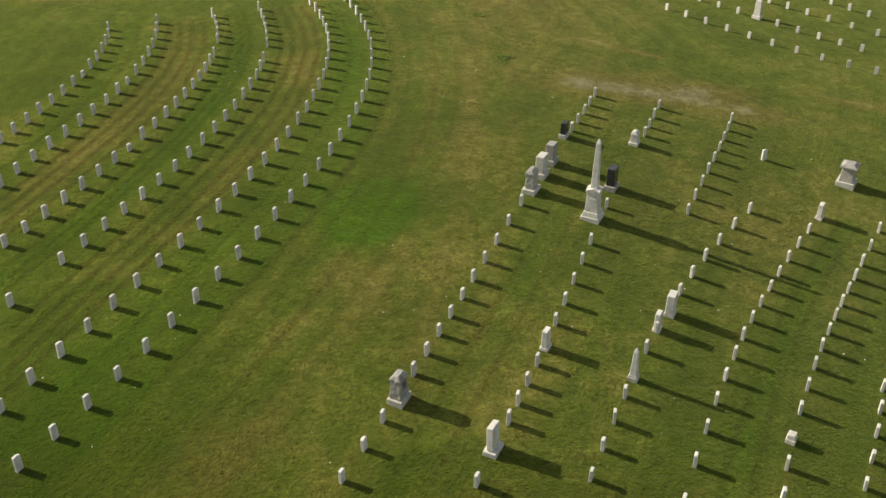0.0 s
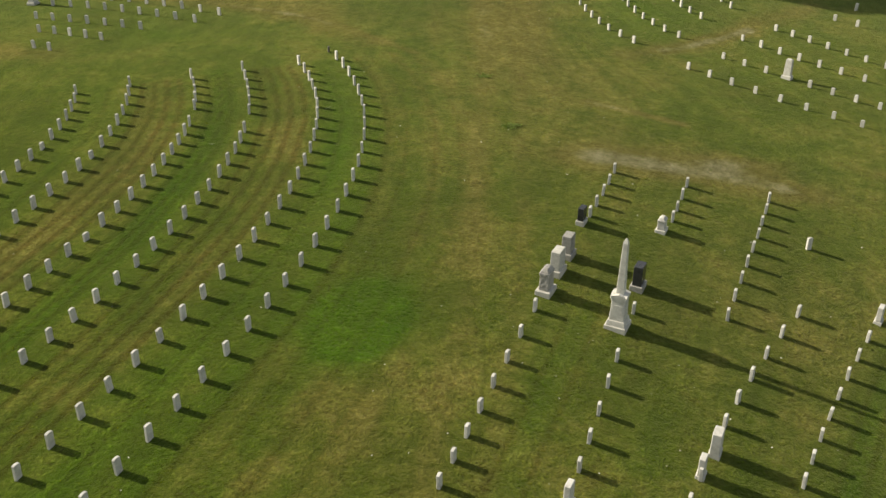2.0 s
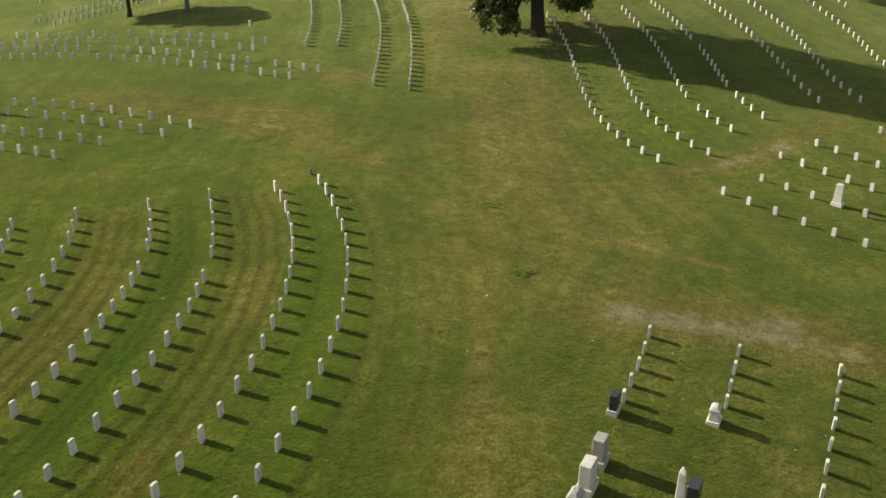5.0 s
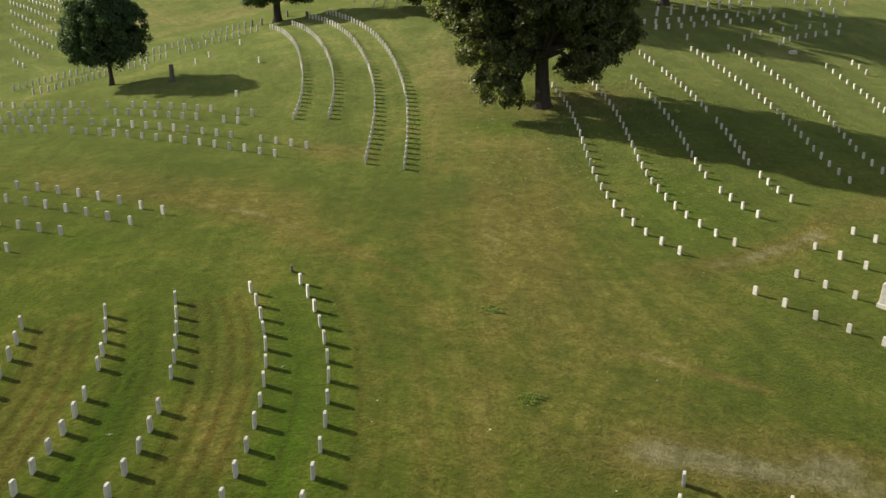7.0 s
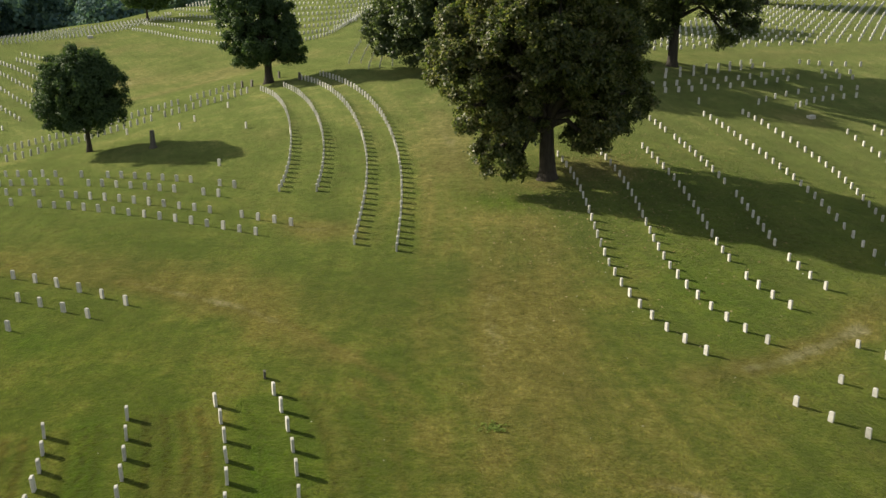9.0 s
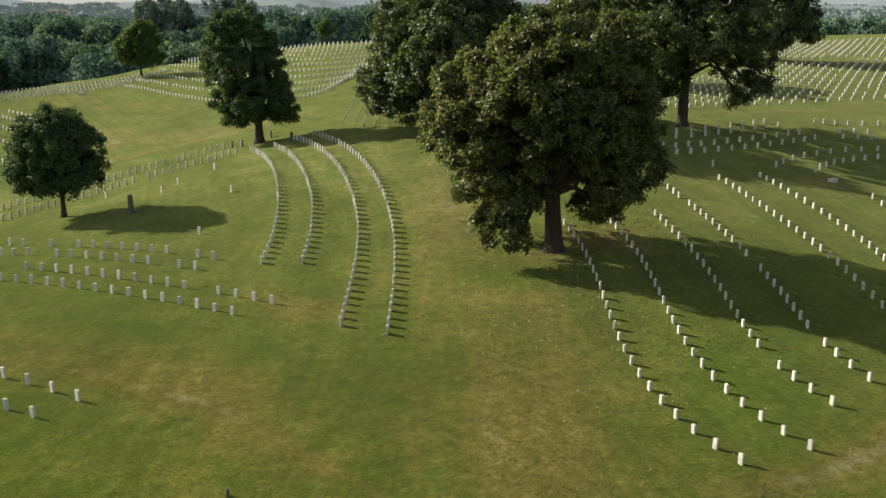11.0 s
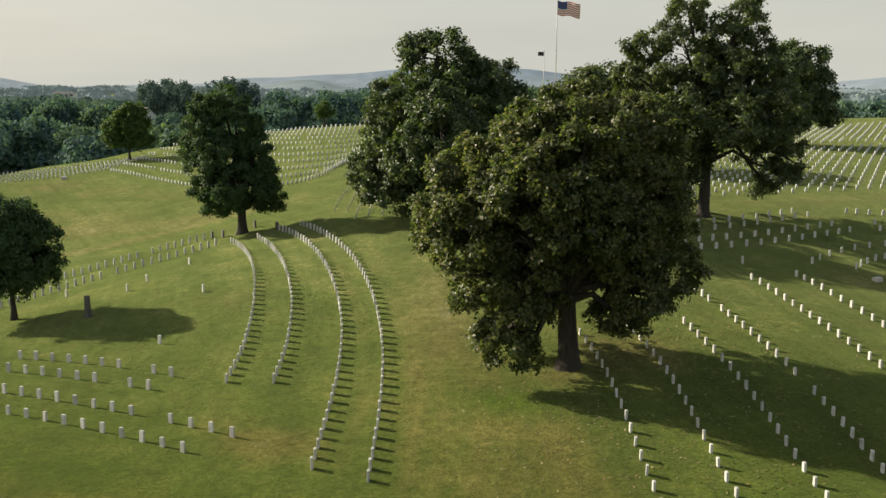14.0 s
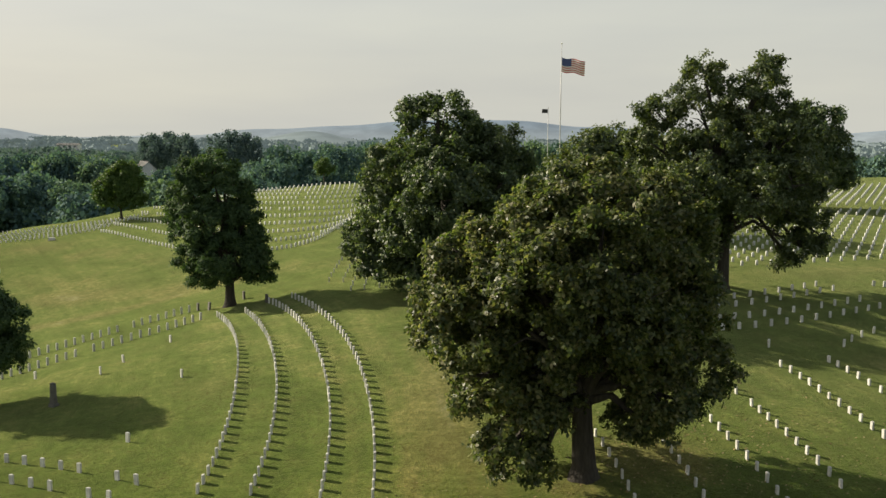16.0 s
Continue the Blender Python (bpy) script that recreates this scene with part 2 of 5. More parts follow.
# ---- ground ----
# a rolling hillside: an even slope with low mounds and hollows on a 20 m net
SLOPE = (-2.19, 1.46, 2.94)
MOUND_X, MOUND_Y, MOUND_R = (-40, -20, 0, 20, 40), (10, 30, 50, 70, 90, 112, 140, 170), 17.0
MOUNDS = (
    (-0.38, -0.53, 0.71, -1.09, -0.48),
    (-0.27, -0.41, 1.48, -1.23, -0.65),
    (0.64, 1.06, 0.44, -0.17, -0.46),
    (-0.24, -0.01, -0.8, 0.89, -1.3),
    (-0.96, 0.66, 1.23, 0.8, -1.62),
    (-1.64, -0.29, 1.33, 0.93, 0.34),
    (-1.07, 0.97, 0.54, 0.04, 1.03),
    (-0.11, 0.82, 1.18, 0.6, 0.3),
)


KNOLLS = ((18, 22, 7, -0.3), (6, 40, 7, 0.15), (-15, 19, 7, -0.24), (-30, 100, 7, -0.3), (-24, 82, 7, 0.19), (9, 73, 7, 0.14), (3, 52, 7, -0.19), (30, 103, 7, 0.21), (-6, 82, 7, -0.14))


def smooth(v):
    v = np.clip(v, 0, 1)
    return v * v * (3 - 2 * v)


def ground_z(x, y):
    x, y = np.asarray(x, float), np.asarray(y, float)
    xc, yc = 90 * np.tanh(x / 90), np.clip(y, -40, 215)
    z = SLOPE[0] + SLOPE[1] * x * 90 / np.maximum(90, np.abs(x)) / 50 + SLOPE[2] * yc / 50
    for row, b in zip(MOUNDS, MOUND_Y):
        for h, a in zip(row, MOUND_X):
            z = z + h * np.exp(-((x - a) ** 2 + (y - b) ** 2) / (2 * MOUND_R ** 2))
    for a, b, r, h in KNOLLS:
        z = z + h * np.exp(-((x - a) ** 2 + (y - b) ** 2) / (2 * r ** 2))
    crest = np.maximum(140, 190 - 0.0145 * np.minimum(0, x + 3) ** 2)
    fall = smooth((y - crest) / 70)
    valley = -9.0 + 2.5 * np.sin(x / 210 + 1) * np.cos(y / 260)
    side = smooth((np.abs(x) - 95) / 120) * smooth((y + 10) / 60)
    z = z * (1 - fall) + valley * fall
    z = z * (1 - side) + valley * side
    return z


def gz(x, y):
    return float(ground_z(x, y))


def soft_spot(x, y, cx, cy, rx, ry, turn):
    c, s = math.cos(radians(turn)), math.sin(radians(turn))
    u, v = (x - cx) * c + (y - cy) * s, -(x - cx) * s + (y - cy) * c
    return np.exp(-((u / rx) ** 2 + (v / ry) ** 2))


def soft_track(x, y, points, width):
    best = np.full(np.shape(x), 1e9)
    for (ax, ay), (bx, by) in zip(points, points[1:]):
        dx, dy = bx - ax, by - ay
        k = np.clip(((x - ax) * dx + (y - ay) * dy) / (dx * dx + dy * dy), 0, 1)
        best = np.minimum(best, np.hypot(x - ax - k * dx, y - ay - k * dy))
    return np.exp(-(best / width) ** 2)


def swath(x, y):
    """Even across the mower's lines: they bend with the curved rows, and run straight among the others."""
    ys = (0, 18, 24.3, 30.7, 37.2, 44.1, 51, 58, 65, 81.5, 97.5, 105, 130, 170)
    left = np.interp(y, ys, (-21, -11, -7.9, -5.2, -3.7, -3.4, -3.2, -2.6, -2, -2.9, -7.2, -10.7, -25, -50))
    right = 0.41 * np.minimum(y, 46) - 0.28 * np.maximum(0, y - 46) * smooth((x - 2) / 6)
    w = smooth((4 - x) / 7)
    return x - left * w - (right - 14) * (1 - w)


def spread(a, b, step, far, fine=()):
    v = list(np.arange(a, b + step / 2, step))
    if fine:
        v = [q for q in v if not fine[0] < q < fine[1]] + list(np.arange(fine[0], fine[1], fine[2]))
        v = sorted(set(np.round(v, 3)))
    lo, hi, d = [a], [b], step
    while hi[-1] < far:
        d *= 1.35
        hi.append(hi[-1] + d)
        lo.append(lo[-1] - d)
    return np.array(lo[:0:-1] + v + hi[1:])


def mesh_of(name, verts, faces, material=None, smooth_faces=False):
    me = bpy.data.meshes.new(name)
    verts, faces = np.asarray(verts, np.float32), np.asarray(faces, np.int32)
    n, k = faces.shape
    me.vertices.add(len(verts))
    me.vertices.foreach_set("co", verts.ravel())
    me.loops.add(n * k)
    me.loops.foreach_set("vertex_index", faces.ravel())
    me.polygons.add(n)
    me.polygons.foreach_set("loop_start", np.arange(0, n * k, k, dtype=np.int32))
    me.polygons.foreach_set("loop_total", np.full(n, k, dtype=np.int32))
    if smooth_faces:
        me.polygons.foreach_set("use_smooth", np.ones(n, dtype=bool))
    me.update(calc_edges=True)
    if material:
        me.materials.append(material)
    return me


def grid_faces(nx, ny):
    i, j = np.meshgrid(np.arange(nx - 1), np.arange(ny - 1))
    a = (j * nx + i).ravel()
    return np.stack([a, a + 1, a + nx + 1, a + nx], 1)


def between(a, b, k, n=9):
    """A line that runs k of the way from row a to row b."""
    pa, pb = row_line(a, n), row_line(b, n)
    return [(x + (u - x) * k, y + (v - y) * k) for (x, y), (u, v) in zip(pa, pb)]


def row_line(points, n):
    m = len(points)
    out = []
    for q in range(n):
        v = q / (n - 1)
        w = [math.prod((v - j / (m - 1)) / ((k - j) / (m - 1)) for j in range(m) if j != k) for k in range(m)]
        out.append((sum(a * p[0] for a, p in zip(w, points)), sum(a * p[1] for a, p in zip(w, points))))
    return out


def build_ground():
    xs, ys = spread(-58, 58, 0.8, 4200, (-22, 24, 0.2)), spread(4, 128, 0.8, 4200, (14, 62, 0.2))
    gx, gy = np.meshgrid(xs, ys)
    z = ground_z(gx, gy)
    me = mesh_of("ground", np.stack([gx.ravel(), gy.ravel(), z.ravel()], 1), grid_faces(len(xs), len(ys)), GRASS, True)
    x, y = gx.ravel(), gy.ravel()
    dry, lush = np.zeros(len(x)), np.zeros(len(x))
    for cx, cy, rx, ry, turn, k in DRY_SPOTS:
        dry += k * soft_spot(x, y, cx, cy, rx, ry, turn)
    for points, width, k in TRACKS:
        dry += k * soft_track(x, y, points, width)
    for points, width, k in LUSH_TRACKS:
        lush += k * soft_track(x, y, points, width)
    for cx, cy, rx, ry, turn, k in LUSH_SPOTS:
        lush += k * soft_spot(x, y, cx, cy, rx, ry, turn)
    rut = np.zeros(len(x))
    for points, width, k in RUTS:
        rut = np.maximum(rut, k * soft_track(x, y, points, width))
    for cx, cy, rx, ry, turn, k in DARK_TURF_SPOTS:
        rut = np.maximum(rut, k * soft_spot(x, y, cx, cy, rx, ry, turn))
    for key, v in (("dry", dry), ("lush", lush), ("swath", swath(x, y)), ("rut", rut)):
        at = me.attributes.new(key, "FLOAT", "POINT")
        at.data.foreach_set("value", v.astype(np.float32))
    return tagged(new("ground", me), "rolling mown lawn with dry tan patches and wheel tracks", "lawn", kind="structure")


DRY_SPOTS = (
    (6.6, 40.7, 1.9, 0.9, -3, 1.2), (9.2, 40.2, 1.3, 0.75, -15, 1.05), (11.3, 40.4, 1.2, 1.1, -10, 1.1), (13.6, 39.4, 1.6, 0.8, -15, 1.0), (12.4, 41.2, 1.8, 0.6, 0, 0.6), (19.6, 41.2, 1.7, 0.4, -10, 0.9), (9.8, 40.8, 6, 2.2, -10, 0.5), (-16, 64, 12, 2.6, -22, 0.4), (3.4, 58, 3.4, 8, 6, 0.62), (6, 66, 2.2, 7, 14, 0.3), (0.7, 80, 1.8, 5, 5, 0.45), (-6.2, 68, 2.2, 1.1, -25, 1.1),
    (-12.5, 41, 1.2, 7, 8, 0.32), (-14.5, 34, 1.0, 5, -20, 0.4), (-6.5, 41, 1.1, 6, 4, 0.28), (-8.5, 31, 1.0, 5, -22, 0.4),
    # the broad (-30, 124) spot only brightens the far rise
    (-5.7, 18.3, 1.6, 2.4, -30, 0.5), (-2.6, 25, 2.2, 3, -20, 0.3), (6, 46, 4, 3, 0, 0.3), (-33, 120.5, 4.5, 2.2, -10, 1.0), (-21.4, 118.5, 5, 2.5, 0, 0.5), (-30, 124, 16, 11, 0, 0.22), (-40, 128, 9, 2, -15, 0.3), (-20, 118, 8, 2.5, 10, 0.3), (-30, 112, 9, 1.2, 20, 0.25), (-6, 118, 7, 3, 0, 0.35), (-8, 60, 7, 2, -28, 0.35), (7, 50, 8, 3, 15, 0.3),
    (8, 33, 6, 7, 0, 0.3), (6, 23, 6, 6, 0, 0.1), (-1, 18, 2.5, 4, -20, 0.28), (2, 21, 2, 3, 20, 0.12), (13, 27, 5, 7, 0, 0.26), (1, 35, 3, 8, 10, 0.15), (-12, 87, 2.5, 1.2, 0, 0.35), (-22, 53, 3, 1, -20, 0.5),
    (26, 90, 3.5, 2.2, 20, 0.6), (32, 112, 12, 1.5, 25, 0.5), (-5, 110, 4, 1.2, 10, 0.5), (14, 90, 4, 5, 0, 0.35), (9.2, 76.2, 2.6, 2.0, 0, 0.8), (5.6, 73.6, 1.3, 1.0, 0, 0.7))
TRACKS = (
    (((-45, 143.6), (-42.2, 142.4), (-38.3, 137)), 1.3, 0.7), (((-36.3, 139.3), (-31.2, 134.7), (-28.1, 131.5)), 1.2, 0.55), (((-50.2, 145), (-47, 143.8)), 1.4, 0.8), (((-32.5, 111.2), (-28.6, 112), (-25.7, 112.9), (-22, 115)), 0.8, 0.75),
    (((-0.4, 88), (0.6, 81), (0.3, 76)), 0.7, 0.4),
    (((-20, 63.5), (-14, 61.2), (-8.2, 58.2), (-4, 54)), 1.1, 0.42),
    (((2.5, 50), (2.4, 62), (1.6, 74), (0.2, 92)), 1.5, 0.16), (((5, 52), (5.2, 64), (4.4, 70)), 1.0, 0.28), (((-0.6, 54), (-0.5, 66), (-0.9, 84)), 0.5, 0.2),
    (((-14, 61.5), (-8.2, 58.5), (-5.7, 56.6), (-1.6, 52.5)), 0.3, 0.55),
    (((6.6, 46.6), (9.1, 45.4), (10.6, 44.7)), 0.28, 0.9),
    (((9.5, 53.4), (12.3, 54.5), (15.3, 56.5), (18.5, 59.4), (22, 62)), 0.95, 0.6), (((11.6, 54.1), (12.5, 54.4), (15.6, 56.4), (17.2, 57.6)), 0.5, 0.8),
    (((-1, 20), (1, 32), (2, 50), (2.2, 62)), 0.5, 0.3),
    (((0.6, 20), (2.6, 32), (3.7, 50), (3.8, 62)), 0.4, 0.2))
LUSH_SPOTS = (
    (-10, 18.5, 6, 4, -10, 0.5),
    (13.5, 63, 3.2, 7, 8, 0.3),
    (17, 74, 8, 9, 0, 0.25),
    (-10.5, 24, 5, 10, -25, 0.12), (-16, 30, 4, 8, -20, 0.15), (-6, 36, 4, 12, -10, 0.12),     (-2.6, 29.4, 1.3, 1.75, -20, 2.8), (-15.8, 55.3, 4, 1.2, -20, 0.5), (-13, 66, 8, 1.2, -25, 0.35), (-22, 45, 4, 5, 0, 0.4),
    (11, 60, 2.5, 4, 10, 0.45), (15, 52, 4, 1.2, -40, 0.35), (-4.4, 42, 1.0, 8, 6, 0.35), (-10, 38, 0.9, 8, 0, 0.35), (4, 71, 3, 2, 0, 0.4), (2.6, 71.2, 2.6, 1.3, -30, 0.35))
# broad soft spots where the near lawn is darker and browner
DARK_TURF_SPOTS = ((-10, 17.5, 7, 5, -15, 0.75), (4, 15, 12, 3.5, 0, 0.8), (11, 18, 4, 5, 0, 0.5))
# mowing bands and wheel tracks that follow the curved rows
CURVE_1, CURVE_2 = ((-5.4, 51), (-3.5, 44.1), (-3.6, 37.2), (-5.2, 30.7), (-7.9, 24.3), (-11, 18)), ((-7.2, 50.2), (-5.5, 44.1), (-5.6, 37.8), (-7.1, 31.8), (-9.6, 26), (-12.3, 20.2))
CURVE_3, CURVE_4 = ((-9.8, 49.4), (-8.5, 44.1), (-8.5, 39.3), (-9.6, 34.3), (-11.4, 29.6), (-13.8, 24.8)), ((-12.1, 48.4), (-10.9, 43.1), (-11.3, 38.1), (-12.9, 33), (-15.2, 28))
CURVE_5, CURVE_6 = ((-14.8, 47.6), (-14.1, 43.2), (-14.4, 39.2), (-15.5, 35.5), (-16.9, 31.9)), ((-17.1, 46.9), (-16.5, 42.7), (-17.1, 38.8), (-18.2, 35.3))
LONG_3, LONG_4 = ((-4.1, 65.8), (-4.9, 81.8), (-8.9, 97.2), (-12.2, 104.5)), ((-2, 64.9), (-2.9, 81.5), (-7.2, 97.5), (-10.7, 105.1))
TRACKS += tuple((between(a, b, k), 0.24, 0.16) for a, b in ((CURVE_2, CURVE_3), (CURVE_4, CURVE_5)) for k in (0.2, 0.42, 0.7))
TRACKS += tuple((between(CURVE_3, CURVE_4, k), 0.2, 0.25) for k in (0.15, 0.85))
TRACKS += tuple((between(CURVE_1, CURVE_2, k), 0.5, 0.22) for k in (-0.7, -1.5, -2.2))
TRACKS += tuple((between(LONG_3, LONG_4, k), 0.3, 0.22) for k in (0.5, 1.6, 2.1, 2.8, 3.3))
PLOT_1, PLOT_2, PLOT_3 = ((2.84, 30.1), (0.86, 25.25), (-2.53, 17.37)), ((5.98, 30.3), (3.8, 24.4), (0.87, 17.3)), ((11.5, 31), (6.9, 24.2), (3.8, 17.6))
PLOT_4, PLOT_5 = ((14.24, 31.1), (9.86, 24.6), (6.0, 16.9)), ((16.36, 30.6), (12.3, 24.4), (8.67, 17.3))
RUTS_PLOT = tuple((between(a, b, k, 9), 0.12, 0.8) for a, b in ((PLOT_1, PLOT_2), (PLOT_4, PLOT_5)) for k in (0.35, 0.65))
LUSH_TRACKS = ((between(CURVE_1, CURVE_2, 0.5), 0.7, 0.4), (between(CURVE_3, CURVE_4, 0.5), 0.9, 0.5), (between(CURVE_5, CURVE_6, 0.5), 0.8, 0.35), (between(CURVE_1, CURVE_2, -0.3), 0.5, 0.3), (between(LONG_3, LONG_4, 1.25), 0.6, 0.25), (between(PLOT_4, PLOT_5, 0.5), 0.75, 0.6), (between(PLOT_1, PLOT_2, 0.45), 0.7, 0.4), (between(PLOT_2, PLOT_3, 0.5), 0.6, 0.25), (between(PLOT_4, PLOT_5, 1.6), 0.7, 0.45))
# dark wheel ruts between the curved rows
RUTS = tuple((between(a, b, k, 15), 0.13, 1.2) for a, b in ((CURVE_2, CURVE_3), (CURVE_4, CURVE_5)) for k in (0.2, 0.4, 0.6, 0.8))
RUTS += tuple((between(CURVE_3, CURVE_4, k, 15), 0.2, 0.8) for k in (0.35, 0.72)) + ((between(CURVE_1, CURVE_2, 0.5, 15), 0.12, 0.8), (between(CURVE_3, CURVE_4, 0.52, 15), 0.1, 1.2), (between(CURVE_1, CURVE_2, -0.5, 15), 0.2, 0.75), (between(CURVE_1, CURVE_2, -0.9, 15), 0.16, 0.6), (between(CURVE_1, CURVE_2, -1.5, 15), 0.2, 0.6), (between(CURVE_1, CURVE_2, -2.0, 15), 0.2, 0.5), (between(CURVE_5, CURVE_6, 0.4, 15), 0.2, 0.7))
RUTS += RUTS_PLOT
ground = build_ground()

# ---- gravestones ----
def part(name, bm, material, parent=None, label=""):
    me = bpy.data.meshes.new(name)
    bm.to_mesh(me)
    bm.free()
    me.materials.append(material)
    ob = new(name, me)
    ob.parent = parent
    return tagged(ob, label)


def thing(name, m, label, category, group="", kind=""):
    ob = new(name)
    ob.empty_display_size = 0.2
    ob.matrix_world = m
    return tagged(ob, label, category, group, kind)


def upright_slab(width, thick, height, rise, sunk=0.12, bevel=0.008, segments=6):
    """A slab with a gently curved head, standing on z = 0."""
    bm = bmesh.new()
    side = [(-width / 2, -sunk), (width / 2, -sunk)]
    for k in range(segments + 1):
        a = 1 - 2 * k / segments
        side.append((a * width / 2, height - rise * a * a))
    front = [bm.verts.new((x, -thick / 2, z)) for x, z in side]
    back = [bm.verts.new((x, thick / 2, z)) for x, z in side]
    bm.faces.new(front)
    bm.faces.new(back[::-1])
    n = len(side)
    for k in range(n):
        bm.faces.new((front[k], back[k], back[(k + 1) % n], front[(k + 1) % n]))
    bmesh.ops.recalc_face_normals(bm, faces=bm.faces)
    if bevel:
        bmesh.ops.bevel(bm, geom=[e for e in bm.edges if e.calc_face_angle(0) > 0.6], offset=bevel, segments=1, affect="EDGES")
    return bm


def mesh_from(name, bm, material):
    me = bpy.data.meshes.new(name)
    bm.to_mesh(me)
    bm.free()
    me.materials.append(material)
    return me


STONES = [mesh_from("headstone", upright_slab(0.205 + 0.008 * k, 0.09, 0.475 + 0.02 * k, 0.028), MARBLE) for k in range(3)]
SMALL_STONE = mesh_from("small_headstone", upright_slab(0.24, 0.09, 0.33, 0.03), MARBLE)
DARK_MARKER = mesh_from("dark_marker", upright_slab(0.36, 0.14, 0.62, 0.03), DARK_STONE)
dice = random.Random(7)


def row_curve(points, u):
    """The smooth curve through points at even steps of u from 0 to 1, and its direction."""
    n = len(points)
    knots = [k / (n - 1) for k in range(n)]

    def at(v):
        x = y = 0.0
        for k, (px, py) in enumerate(points):
            w = 1.0
            for j in range(n):
                if j != k:
                    w *= (v - knots[j]) / (knots[k] - knots[j])
            x, y = x + w * px, y + w * py
        return Vector((x, y))
    p, d = at(u), at(u + 0.01) - at(u - 0.01)
    return p, math.degrees(math.atan2(d.y, d.x))


def row_places(count, points, missing=()):
    for k in range(count):
        if k not in missing:
            (x, y), turn = row_curve(points, k / max(1, count - 1))
            yield k, x, y, turn


def set_stone(mesh, x, y, turn, group, label="white marble headstone with a curved head standing in the lawn"):
    ob = new(mesh.name.split(".")[0], mesh)
    ob.matrix_world = pose(x, y, gz(x, y) - dice.uniform(0, 0.04), dice.gauss(0, 1.6), dice.gauss(0, 1.3), turn + dice.gauss(0, 3))
    return tagged(ob, label, "gravestone", group)


def stone_row(group, count, points, missing=(), small=(), tall=1.0):
    for k, x, y, turn in row_places(count, points, missing):
        if k in small:
            set_stone(SMALL_STONE, x, y, turn, group, "short white marble marker low in the lawn")
        else:
            set_stone(STONES[dice.randrange(3)], x, y, turn, group).scale = (min(1, tall + 0.06), 1, tall)


def far_stones(name, rows, label, low=0.42):
    """Rows of far headstones too many to count, as one object."""
    verts, faces = [], []
    for count, points, missing in rows:
        for _, x, y, turn in row_places(count, points, missing):
            c, s = math.cos(radians(turn)), math.sin(radians(turn))
            z, h, w, d, b = gz(x, y), dice.uniform(low, low * 1.14), 0.27 * low, 0.05, len(verts)
            for e in (-d, d):
                for u, v in ((-w, -0.1), (w, -0.1), (w, h - 0.06), (0.4 * w, h), (-0.4 * w, h), (-w, h - 0.06)):
                    verts.append((x + u * c - e * s, y + u * s + e * c, z + v))
            faces += [(b, b + 1, b + 2, b + 5), (b + 5, b + 2, b + 3, b + 4), (b + 7, b + 6, b + 11, b + 8), (b + 8, b + 11, b + 10, b + 9)]
            for k in range(6):
                j = (k + 1) % 6
                faces.append((b + k, b + 6 + k, b + 6 + j, b + j))
    ob = new(name, mesh_of(name, verts, faces, MARBLE_FAR))
    return tagged(ob, label, "gravestones", kind="stuff")


joined_verts, joined_faces = [], []
SLAB = [np.array([v.co for v in me.vertices]) for me in STONES]
SLAB_FACES = [[tuple(p.vertices) for p in me.polygons] for me in STONES]


def joined_row(count, points, missing=(), tall=1.0, wide=1.0):
    """The same headstones, for the many rows that are kept as one object."""
    for k, x, y, turn in row_places(count, points, missing):
        q = dice.randrange(3)
        m = np.array(pose(x, y, gz(x, y) - dice.uniform(0, 0.04), dice.gauss(0, 1.6), dice.gauss(0, 1.3), turn + dice.gauss(0, 3)))
        b = joined_count[0]
        joined_verts.append(SLAB[q] * (wide, 1, tall) @ m[:3, :3].T + m[:3, 3])
        joined_faces.extend(tuple(b + i for i in f) for f in SLAB_FACES[q])
        joined_count[0] = b + len(SLAB[q])


joined_count = [0]


# rows of headstones: how many, where the row runs, and the empty places in it
stone_row("curved rows on the near slope", 30, ((-5.43, 51.13), (-3.54, 44.17), (-3.56, 37.19), (-5.24, 30.68), (-7.88, 24.38), (-11.1, 18.19)), ())
stone_row("curved rows on the near slope", 29, ((-7.2, 50.29), (-5.55, 44.08), (-5.61, 37.81), (-7.13, 31.81), (-9.6, 26.13), (-12.42, 20.35)), ())
stone_row("curved rows on the near slope", 26, ((-9.82, 49.39), (-8.54, 44.08), (-8.51, 39.25), (-9.58, 34.33), (-11.46, 29.7), (-13.88, 24.98)), (6, 24, ))
stone_row("curved rows on the near slope", 24, ((-12.07, 48.34), (-10.89, 43.11), (-11.33, 38.1), (-12.91, 33.02), (-15.27, 28.17)), (5, ), (16,))
stone_row("curved rows on the near slope", 17, ((-14.76, 47.54), (-14.06, 43.24), (-14.4, 39.23), (-15.53, 35.56), (-16.89, 32.01)), (), (7,))
stone_row("curved rows on the near slope", 14, ((-17.08, 46.84), (-16.49, 42.71), (-17.05, 38.85), (-18.17, 35.36)), (), (6,))
stone_row("rows round the obelisk", 5, ((6.75, 39.42), (6.02, 37.54), (5.32, 35.89)), (), tall=0.88)
stone_row("rows round the obelisk", 14, ((2.84, 30.1), (0.86, 25.25), (-0.7, 21.48), (-2.53, 17.37)), (10, ), tall=0.88)
stone_row("rows round the obelisk", 4, ((9.51, 38.78), (8.91, 37.29), (8.38, 36.02)), (), tall=0.88)
stone_row("rows round the obelisk", 15, ((5.98, 30.32), (4.46, 26.26), (3.1, 22.65), (1.94, 19.78), (0.87, 17.28)), (1, 7, 12, 13, ), tall=0.88)
stone_row("rows round the obelisk", 9, ((12.62, 38.21), (11.56, 35.8), (10.35, 33.24), (9.03, 30.43)), (), tall=0.88)
